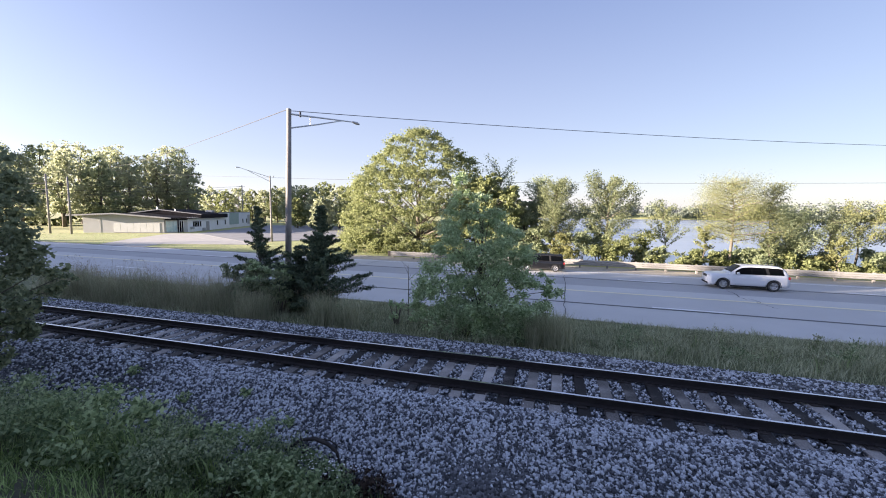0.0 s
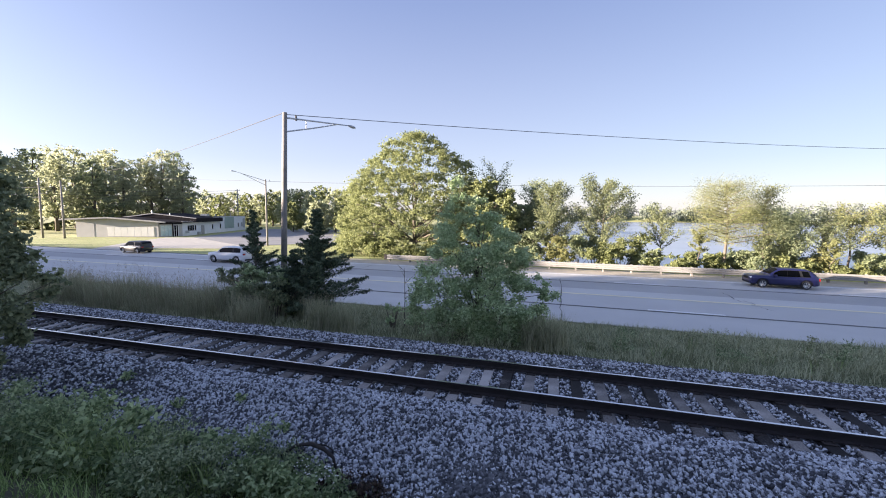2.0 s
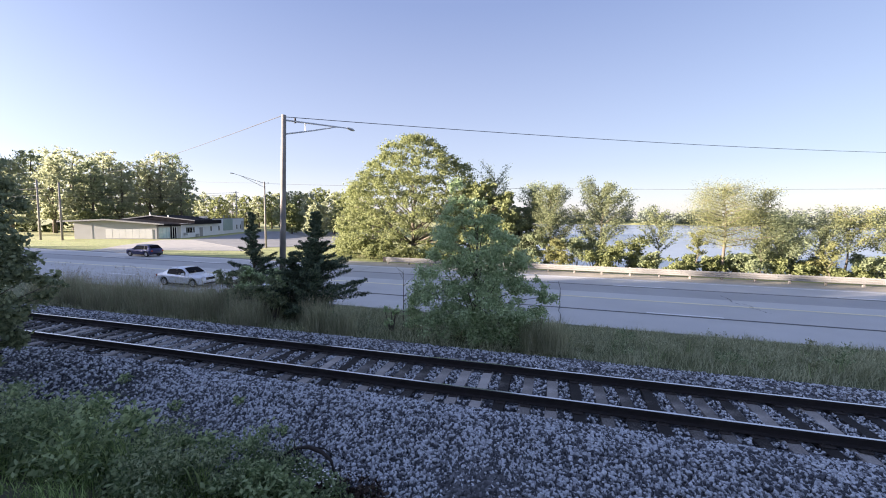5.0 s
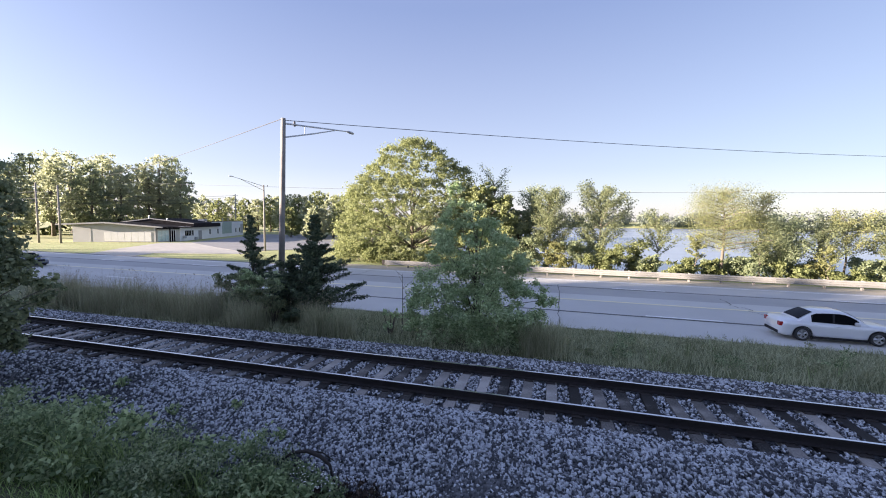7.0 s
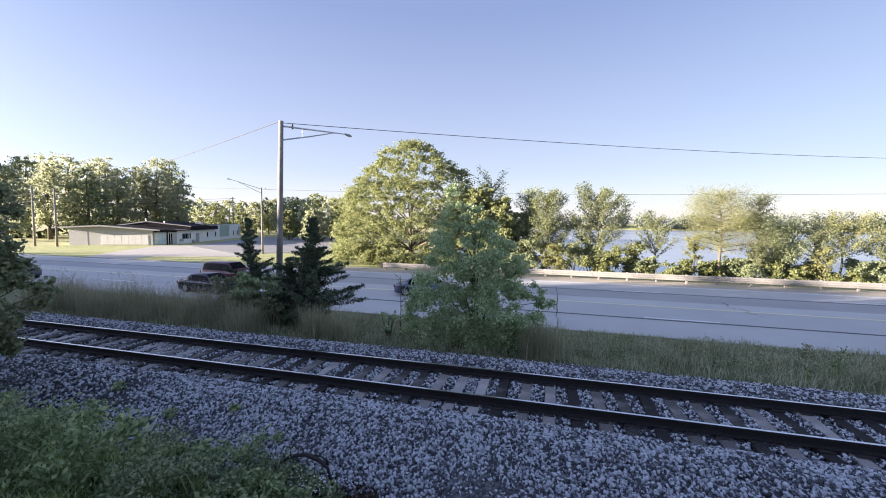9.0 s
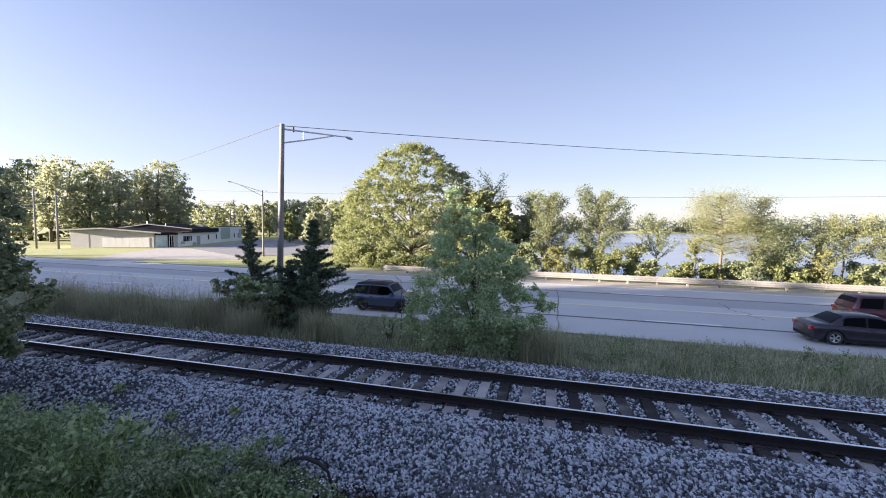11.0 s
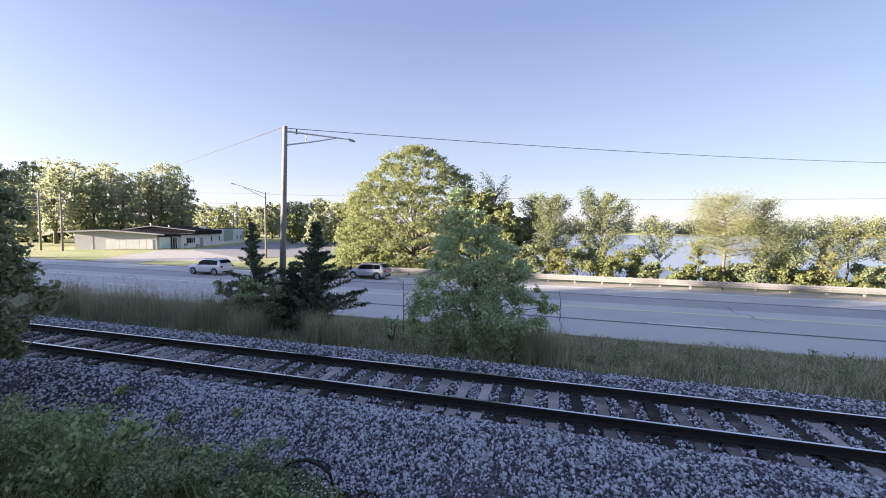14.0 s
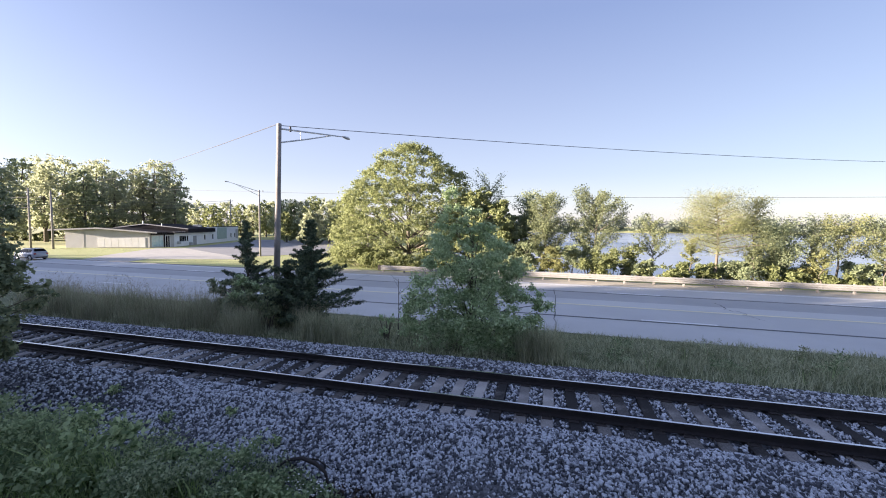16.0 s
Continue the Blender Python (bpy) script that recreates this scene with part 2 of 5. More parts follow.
def arrays(name, verts, faces, mat, parent=None, label=""):
    """One mesh from an (n, 3) array of corners and an (m, k) array of faces."""
    verts, faces = np.asarray(verts, dtype=np.float32), np.asarray(faces, dtype=np.int32)
    mesh = bpy.data.meshes.new(name)
    mesh.vertices.add(len(verts))
    mesh.vertices.foreach_set("co", verts.ravel())
    count, k = faces.shape
    mesh.loops.add(count * k)
    mesh.loops.foreach_set("vertex_index", faces.ravel())
    mesh.polygons.add(count)
    mesh.polygons.foreach_set("loop_start", np.arange(0, count * k, k, dtype=np.int32))
    mesh.update(calc_edges=True)
    return link(name, mesh, mat, parent, label)


def box(bm, x0, x1, y0, y1, z0, z1, bevel=0.0):
    made = bmesh.ops.create_cube(bm, size=1.0)
    for v in made["verts"]:
        v.co = Vector((x0 + (v.co.x + 0.5) * (x1 - x0), y0 + (v.co.y + 0.5) * (y1 - y0), z0 + (v.co.z + 0.5) * (z1 - z0)))
    if bevel:
        edges = list({e for v in made["verts"] for e in v.link_edges})
        bmesh.ops.bevel(bm, geom=edges, offset=bevel, segments=1, affect="EDGES")
    return bm


def one_box(*a, bevel=0.0):
    return box(bmesh.new(), *a, bevel=bevel)


def tube(bm, points, radii, sides=8, cap=True):
    """A round bar along a line of points, with a radius at each."""
    points = [Vector(p) for p in points]
    rings = []
    for i, p in enumerate(points):
        way = (points[min(i + 1, len(points) - 1)] - points[max(i - 1, 0)]).normalized()
        side = way.cross(Vector((0.31, 0.17, 0.93)) if abs(way.z) < 0.9 else Vector((1, 0, 0))).normalized()
        up = way.cross(side)
        rings.append([bm.verts.new(p + radii[i] * (math.cos(a) * side + math.sin(a) * up)) for a in (2 * math.pi * k / sides for k in range(sides))])
    for a, b in zip(rings, rings[1:]):
        for k in range(sides):
            bm.faces.new((a[k], a[(k + 1) % sides], b[(k + 1) % sides], b[k]))
    if cap:
        bm.faces.new(rings[0][::-1])
        bm.faces.new(rings[-1])
    return bm


def loft(bm, rings, close=True):
    made = [[bm.verts.new(p) for p in r] for r in rings]
    k = len(made[0])
    for a, b in zip(made, made[1:]):
        for i in range(k if close else k - 1):
            bm.faces.new((a[i], a[(i + 1) % k], b[(i + 1) % k], b[i]))
    return made


# ---- foliage ----
def leaf_fan(points, size, rng, out=None, spread=0.9, long=1.7):
    """Corners and faces of a small diamond leaf at every point."""
    n = len(points)
    nrm = rng.normal(size=(n, 3)) * spread
    if out is not None:
        nrm += out
    nrm[:, 2] += 0.35
    nrm /= np.linalg.norm(nrm, axis=1)[:, None] + 1e-9
    a = np.cross(nrm, rng.normal(size=(n, 3)))
    a /= np.linalg.norm(a, axis=1)[:, None] + 1e-9
    b = np.cross(nrm, a)
    s = (size * rng.uniform(0.6, 1.35, n))[:, None]
    tip, side = a * s * long / 2, b * s / 2
    bend = nrm * s * 0.12
    v = np.stack([points - tip, points + side + bend, points + tip, points - side + bend], 1).reshape(-1, 3)
    return v, np.arange(n * 4).reshape(-1, 4)


def clump_points(clumps, count, rng, shell=0.5):
    """Points in soft-edged clumps (x, y, z, radius, flattening), and their outward ways. shell: how hollow a clump is."""
    c = np.array(clumps)
    share = c[:, 3] ** 2
    pick = rng.choice(len(c), count, p=share / share.sum())
    way = rng.normal(size=(count, 3))
    way /= np.linalg.norm(way, axis=1)[:, None]
    r = c[pick, 3] * (shell + (1.0 - shell) * np.minimum(np.abs(rng.normal(0, 0.75, count)), 1.35))
    off = way * r[:, None]
    off[:, 2] *= c[pick, 4]
    return c[pick, :3] + off, way


def clumps_for(height, radius, base, rng, count=26, shape="round", lean=0.0):
    """Clumps that fill a crown of that height and radius, from base upwards."""
    made = []
    for i in range(count):
        u = (i + 0.5) / count
        a = i * 2.39996 + rng.uniform(-0.4, 0.4)
        if shape == "round":
            wide = math.sin(math.pi * min(0.97, 0.16 + 0.80 * u)) ** 0.75
        elif shape == "cone":
            wide = (1 - u) ** 0.8 + 0.06
        elif shape == "dome":
            wide = math.sqrt(max(0.02, 1 - u * u)) 
        else:
            wide = 0.35 + 0.65 * u if u < 0.8 else 0.8
        rr = radius * wide * rng.uniform(0.35, 0.85)
        z = base + (height - base) * (0.06 + 0.86 * u)
        s = radius * rng.uniform(0.26, 0.42) * (0.55 + 0.45 * wide)
        made.append((rr * math.cos(a) + lean * u, rr * math.sin(a), z, s, rng.uniform(0.65, 0.95)))
    return made


def sprays(clumps, rng, each=7, share=0.45, reach=0.95, flat=0.6):
    """Smaller sprays set about the surface of each clump, so that the outline is ragged."""
    made = []
    for x, y, z, r, q in clumps:
        for _ in range(each):
            w = rng.normal(size=3)
            w /= np.linalg.norm(w)
            d = r * reach * rng.uniform(0.35, 1.1)
            made.append((x + w[0] * d, y + w[1] * d, z + w[2] * d * q, r * share * rng.uniform(0.55, 1.2), flat * rng.uniform(0.7, 1.3)))
    return made


def tree(name, label, category, x, y, z, height, radius, base, mat, leaves, size, seed, shape="round", count=26, trunk=0.02, shell=0.5, group="", limbs=10, lean=0.0, bare=0, crown=None, each=7, share=0.45, flat=0.6):
    """A tapered trunk with limbs that reach into the clumps of a leafy crown."""
    rng = np.random.default_rng(seed)
    top = thing(name, x, y, z)
    clumps = crown or clumps_for(height, radius, base, rng, count, shape, lean)
    bm = bmesh.new()
    r0 = max(0.03, height * trunk)
    steps = 6
    line = [(0.12 * r0 * rng.uniform(-6, 6) * i / steps + lean * 0.6 * i / steps, 0.12 * r0 * rng.uniform(-6, 6) * i / steps, height * 0.8 * i / steps - 0.15) for i in range(steps + 1)]
    tube(bm, line, [r0 * (1.25 - 1.05 * i / steps) for i in range(steps + 1)], 7)
    for i in range(0, len(clumps), max(1, len(clumps) // limbs)):
        c = Vector(clumps[i][:3])
        k = min(steps - 1, max(1, int(steps * (c.z - 0.25 * height) / (0.8 * height))))
        s = Vector(line[k])
        mid = s.lerp(c, 0.5) + Vector((0, 0, 0.05 * height))
        tube(bm, [s, mid, c], [r0 * 0.4, r0 * 0.26, r0 * 0.1], 5)
    for i in range(bare):
        a = rng.uniform(0, 6.28)
        s = Vector(line[-2])
        e = s + Vector((math.cos(a) * radius * 0.5, math.sin(a) * radius * 0.5, height * rng.uniform(0.2, 0.36)))
        tube(bm, [s, s.lerp(e, 0.5) + Vector((0, 0, 0.2)), e], [r0 * 0.35, r0 * 0.22, r0 * 0.06], 5)
    part("trunk", bm, M["bark"], top, soft=True)
    pts, way = clump_points(sprays(clumps, rng, each, share, 0.95, flat), leaves, rng, shell)
    pts[:, 2] = np.maximum(pts[:, 2], 0.05)
    v, f = leaf_fan(pts, size, rng, way * 0.7)
    arrays("crown", v, f, M[mat], top)
    return tagged(top, label, category, group)


def branchy_tree(name, label, category, x, y, z, height, radius, mat, leaves, size, seed, branches=26, rise=1.6, first=0.15, group="", trunk=0.013, spread=0.085, droop=0.0):
    """A tree of rising branches, each with a loose sleeve of leaves along its outer part."""
    rng = np.random.default_rng(seed)
    top = thing(name, x, y, z)
    r0 = max(0.03, height * trunk)
    bm = bmesh.new()
    line = [Vector((rng.normal(0, 0.05) * i, rng.normal(0, 0.05) * i, height * 0.9 * i / 6 - 0.15 * (i == 0))) for i in range(7)]
    tube(bm, line, [r0 * (1.2 - 1.1 * i / 6) for i in range(7)], 7)
    pts, ways = [], []
    for k in range(branches):
        u = first + (0.93 - first) * (k + rng.random()) / branches
        a = k * 2.39996 + rng.uniform(-0.5, 0.5)
        ln = radius * (0.92 - 0.55 * u) * rng.uniform(0.55, 1.2)
        q = min(5, int(u * 6))
        s = line[q].lerp(line[q + 1], u * 6 - q)
        e = s + Vector((math.cos(a) * ln, math.sin(a) * ln, min(ln * rise * rng.uniform(0.6, 1.2), height * 1.03 - s.z)))
        m = s.lerp(e, 0.5) + Vector((math.cos(a) * ln * 0.12, math.sin(a) * ln * 0.12, -0.06 * ln + 0.1))
        e.z -= droop * ln
        tube(bm, [s, m, e], [r0 * 0.38, r0 * 0.22, r0 * 0.06], 5)
        n = int(leaves / branches * (0.5 + ln / radius * 0.6))
        t = rng.random(n)[:, None] ** 0.6
        S, Mi, E = (np.array(v)[None] for v in (s, m, e))
        p = (1 - t) ** 2 * S + 2 * t * (1 - t) * Mi + t * t * E
        twig = np.clip(rng.normal(size=(n, 3)), -1.7, 1.7) * radius * spread * (0.35 + 0.9 * t) * np.array([1, 1, 0.8])
        pts.append(p + twig)
        ways.append(twig / (radius * spread))
    part("trunk", bm, M["bark"], top, soft=True)
    p = np.concatenate(pts)
    p[:, 2] = np.maximum(p[:, 2], 0.1)
    v, f = leaf_fan(p, size, rng, np.concatenate(ways) * 0.4)
    arrays("crown", v, f, M[mat], top)
    return tagged(top, label, category, group)


def blades(name, xs, ys, zs, heights, width, mat, rng, label, lean=0.35, category="grass"):
    """Bent grass blades, each of two pieces, rooted at the points given."""
    n = len(xs)
    root = np.stack([xs, ys, zs], 1)
    a = rng.uniform(0, 2 * np.pi, n)
    side = np.stack([np.cos(a), np.sin(a), 0 * a], 1) * (width * rng.uniform(0.6, 1.4, n))[:, None] / 2
    b = rng.uniform(0, 2 * np.pi, n)
    off = np.stack([np.cos(b), np.sin(b), 0 * b], 1) * (heights * lean * rng.random(n))[:, None]
    up = np.stack([0 * a, 0 * a, heights], 1)
    v = np.stack([root - side, root + side, root + side * 0.7 + off * 0.35 + up * 0.6, root - side * 0.7 + off * 0.35 + up * 0.6, root + off + up], 1).reshape(-1, 3)
    i = np.arange(n)[:, None] * 5
    tri = np.concatenate([i + [0, 1, 2], i + [0, 2, 3], i + [3, 2, 4]], 0)
    return tagged(arrays(name, v, tri, M[mat]), label, category, "", "stuff")


# ---- ground ----
def lake_edge(x, y):
    """Above 0 inside the lake."""
    wob = 1.5 * np.sin(x * 0.13) + 1.0 * np.sin(x * 0.31 + 1)
    near = y + SLOPE * x - 54.5 + wob
    left = (x + 4 + 0.19 * y) * 0.8
    far = 520 + 25 * np.sin(x * 0.006) + 0.05 * x - y
    return np.minimum(np.minimum(near, left), far)


def ground_z(x, y):
    x, y = np.asarray(x, float), np.asarray(y, float)
    v = y + SLOPE * x
    z = np.interp(v, [-60, -14, -0.6, 4.7, 5.4, 13.0, 14.5, 20.5, 21.6, 46, 140, 200, 700], [2.6, 2.4, 1.9, -0.9, -1.05, -0.85, -1.0, -1.95, -2.03, -2.03, -2.03, -1.9, 2.0])
    bumps = 0.05 * np.sin(x * 1.3 + y) + 0.04 * np.sin(x * 2.7 - 1.9 * y)
    z = z + np.where((v < 20) & (v > -30), bumps, 0)
    lake = lake_edge(x, y)
    z = np.where(lake > -4, np.minimum(z, -2.03 - 3.4 * np.clip((lake + 4) / 5, 0, 1)), z)
    return z


def spaced(*runs):
    out = []
    for a, b, s in runs:
        out += list(np.arange(a, b, s))
    return np.array(out + [runs[-1][1]])


gx = spaced((-2600, -400, 200), (-400, -120, 20), (-120, -40, 4), (-40, 30, 1.0), (30, 130, 5), (130, 400, 30), (400, 2600, 200))
gy = spaced((-800, -60, 80), (-60, -2, 3), (-2, 24, 0.5), (24, 48, 2), (48, 62, 0.7), (62, 150, 8), (150, 600, 25), (600, 3000, 200))
GX, GY = np.meshgrid(gx, gy)
GV = np.stack([GX, GY, ground_z(GX, GY)], 2).reshape(-1, 3)
nx, ny = len(gx), len(gy)
idx = (np.arange(ny - 1)[:, None] * nx + np.arange(nx - 1)[None, :]).ravel()
GF = np.stack([idx, idx + 1, idx + 1 + nx, idx + nx], 1)
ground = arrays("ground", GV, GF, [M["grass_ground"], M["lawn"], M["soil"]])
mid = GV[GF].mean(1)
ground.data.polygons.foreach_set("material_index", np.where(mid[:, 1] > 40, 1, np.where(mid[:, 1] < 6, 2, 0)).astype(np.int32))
smooth(ground.data)
tagged(ground, "grassy ground sloping from the railway bank to the road", "ground", "", "structure")

lake = arrays("water", [(-160, 30, -4.1), (2500, 30, -4.1), (2500, 900, -4.1), (-160, 900, -4.1)], [(0, 1, 2, 3)], M["water"])
tagged(lake, "calm pale blue lake reflecting the evening sky", "lake", "", "structure")


def strip(name, x0, x1, v0, v1, z, mat, thick=0.0, step=20.0):
    """A band along the road between two offsets across it."""
    bm = bmesh.new()
    xs = np.linspace(x0, x1, max(2, int((x1 - x0) / step) + 1))
    rings = [[(x, v0 - SLOPE * x, z), (x, v1 - SLOPE * x, z)] + ([(x, v1 - SLOPE * x, z - thick), (x, v0 - SLOPE * x, z - thick)] if thick else []) for x in xs]
    made = loft(bm, rings, bool(thick))
    if thick:
        bm.faces.new(made[0][::-1])
        bm.faces.new(made[-1])
    bmesh.ops.recalc_face_normals(bm, faces=bm.faces)
    if not thick:
        for f in bm.faces:
            if f.normal.z < 0:
                f.normal_flip()
    return part(name, bm, mat)


NEAR, SEAM, YELLOW, DASH, FAR = 21.7, 25.65, 29.75, 35.8, 40.0
road = strip("road", -420, 420, NEAR, FAR, ROAD_Z, M["asphalt"], 0.25)
tagged(road, "worn grey multi-lane asphalt road", "road", "", "structure")
tagged(strip("lane_surface", -420, 420, YELLOW + 2.2, DASH, ROAD_Z + 0.004, M["asphalt_dark"]), "darker resurfaced asphalt lane", "road", "", "structure")
tagged(strip("turn_lane_surface", -420, 420, YELLOW + 0.15, YELLOW + 2.2, ROAD_Z + 0.004, M["asphalt_light"]), "paler asphalt median band", "road", "", "structure")
tagged(strip("seam", -15, 420, SEAM - 0.14, SEAM + 0.14, ROAD_Z + 0.005, M["tar"]), "dark tar joint along the road", "road seam", "", "structure")
tagged(strip("seam", -420, 420, DASH - 0.55, DASH - 0.32, ROAD_Z + 0.009, M["tar"]), "dark tar joint along the road", "road seam", "", "structure")
tagged(strip("yellow_line", -420, 420, YELLOW - 0.16, YELLOW + 0.16, ROAD_Z + 0.009, M["yellow_line"]), "faded yellow centre line", "road marking", "", "structure")
tagged(strip("edge_line", -420, 420, FAR - 0.85, FAR - 0.6, ROAD_Z + 0.009, M["white_line"]), "white edge line", "road marking", "", "structure")
for first, off in ((4.9, DASH), (5.5, SEAM + 0.3)):
    for k in range(-9, 6):
        x = first + 15.24 * k
        tagged(strip("lane_dash", x, x + 4.0, off - 0.14, off + 0.14, ROAD_Z + 0.012, M["white_line"]), "white dashed lane marking", "road marking", "white lane dashes", "structure")
shoulder = strip("shoulder", -25, 420, FAR, FAR + 3.6, ROAD_Z - 0.01, M["sand"], 0.2)
tagged(shoulder, "sandy gravel road shoulder in low sun", "shoulder", "", "structure")
kerb = strip("kerb", -200, -24.9, FAR, FAR + 0.18, ROAD_Z + 0.06, M["asphalt_lot"], 0.3)
tagged(kerb, "low grey kerb at the lawn edge", "kerb", "", "structure")


def crack(x, v0, v1, seed, wide=1.0):
    rng = np.random.default_rng(seed)
    n = 16
    vs = np.linspace(v0, v1, n)
    cx = x + np.cumsum(rng.normal(0, 0.09, n))
    verts, faces = [], []
    for i in range(n):
        w = rng.uniform(0.012, 0.04) * wide
        verts += [(cx[i] - w, vs[i] - SLOPE * cx[i], ROAD_Z + 0.014), (cx[i] + w, vs[i] - SLOPE * cx[i], ROAD_Z + 0.014)]
    for i in range(n - 1):
        faces.append((2 * i, 2 * i + 1, 2 * i + 3, 2 * i + 2))
    tagged(arrays("road_crack", verts, faces, M["tar"]), "tarred crack across the road", "road crack", "", "structure")


crack(0.4, NEAR, FAR - 3.5, 1)
crack(12.0, 30.6, 33.6, 2, 1.3)
crack(12.6, 28.2, 30.9, 3, 1.0)
crack(-19.0, SEAM, FAR - 1.0, 4)


# ---- railway ----
RAIL_A, RAIL_B = 8.02, 9.525


def ballast_bed():
    bm = bmesh.new()
    prof = [(4.9, -1.1), (5.5, -0.92), (7.0, -0.235), (7.45, -0.205), (7.7, -0.275), (10.1, -0.275), (10.6, -0.28), (12.6, -0.78), (13.1, -0.98)]
    xs = np.concatenate([np.linspace(-160, -40, 13), np.arange(-39.5, 30, 0.5), np.linspace(30, 120, 10)])
    rings = [[(x, y + 0.12 * math.sin(x * 0.9 + y), z + 0.03 * math.sin(x * 2.1 + 3 * y)) if 0 < i < 2 or i > 6 else (x, y, z) for i, (y, z) in enumerate(prof)] for x in xs]
    loft(bm, rings, False)
    bmesh.ops.recalc_face_normals(bm, faces=bm.faces)
    ob = part("ballast_bed", bm, M["ballast"], soft=True)
    for p in ob.data.polygons:
        if p.normal.z < 0:
            ob.data.flip_normals()
            break
    return tagged(ob, "grey crushed-stone railway ballast bed", "ballast", "", "structure")


ballast_bed()


def bed_z(y):
    return np.interp(y, [4.9, 5.5, 7.0, 7.45, 7.7, 10.1, 10.6, 12.6, 13.1], [-1.1, -0.92, -0.235, -0.205, -0.275, -0.275, -0.28, -0.78, -0.98])


def stones(name, x, y, z, size, label):
    """Crushed stones: a crooked six-sided block at every point, each turned its own way."""
    n = len(x)
    base = np.array([(a, b, c) for c in (-0.5, 0.5) for b in (-0.5, 0.5) for a in (-0.5, 0.5)])
    v = base[None] * RNG.uniform(0.7, 1.15, (n, 8, 1)) + RNG.normal(0, 0.09, (n, 8, 3))
    v *= size[:, None, None] * np.stack([RNG.uniform(1.0, 1.5, n), RNG.uniform(0.75, 1.1, n), RNG.uniform(0.55, 0.9, n)], 1)[:, None]
    q = RNG.normal(size=(n, 4))
    q /= np.linalg.norm(q, axis=1)[:, None]
    w, a, b, c = q.T
    rot = np.stack([1 - 2 * (b * b + c * c), 2 * (a * b - c * w), 2 * (a * c + b * w), 2 * (a * b + c * w), 1 - 2 * (a * a + c * c), 2 * (b * c - a * w), 2 * (a * c - b * w), 2 * (b * c + a * w), 1 - 2 * (a * a + b * b)], 1).reshape(-1, 3, 3)
    v = np.einsum("nij,nkj->nki", rot, v) + np.stack([x, y, z], 1)[:, None]
    f = np.array([(0, 2, 3, 1), (4, 5, 7, 6), (0, 1, 5, 4), (2, 6, 7, 3), (0, 4, 6, 2), (1, 3, 7, 5)])
    faces = (np.arange(n)[:, None, None] * 8 + f[None]).reshape(-1, 4)
    return tagged(arrays(name, v.reshape(-1, 3), faces, M["stone"]), label, "gravel", "", "stuff")


def scatter_stones():
    spans = ((-9, 6.5, 5.45, 7.6, 43000), (-26, -9, 5.6, 7.4, 9500), (-24, 9.5, 10.1, 12.9, 14000), (-30, -13, 7.3, 10.3, 8000), (-13, 8, 7.3, 10.3, 31000))
    x = np.concatenate([RNG.uniform(a, b, n) for a, b, _, _, n in spans])
    y = np.concatenate([RNG.uniform(c, d, n) for _, _, c, d, n in spans])
    crib = (y > 7.56) & (y < 10.3)
    gap = np.abs(((x - TIE_0) / TIE_STEP) % 1.0 - 0.5) < 0.28
    rails = (np.abs(y - RAIL_A) < 0.12) | (np.abs(y - RAIL_B) < 0.12)
    keep = ~crib | (gap & ~rails)
    x, y, crib = x[keep], y[keep], crib[keep]
    size = RNG.uniform(0.028, 0.057, len(x)) * np.where(crib, 0.82, 1.0)
    z = bed_z(y) + size * RNG.uniform(0.0, 0.5, len(x)) + np.where(crib & (y > 7.7), 0.05, 0.0)
    stones("ballast_stones", x, y, z, size, "loose grey crushed stones of the railway ballast")


TIE_0, TIE_STEP = -4.46, 0.5015


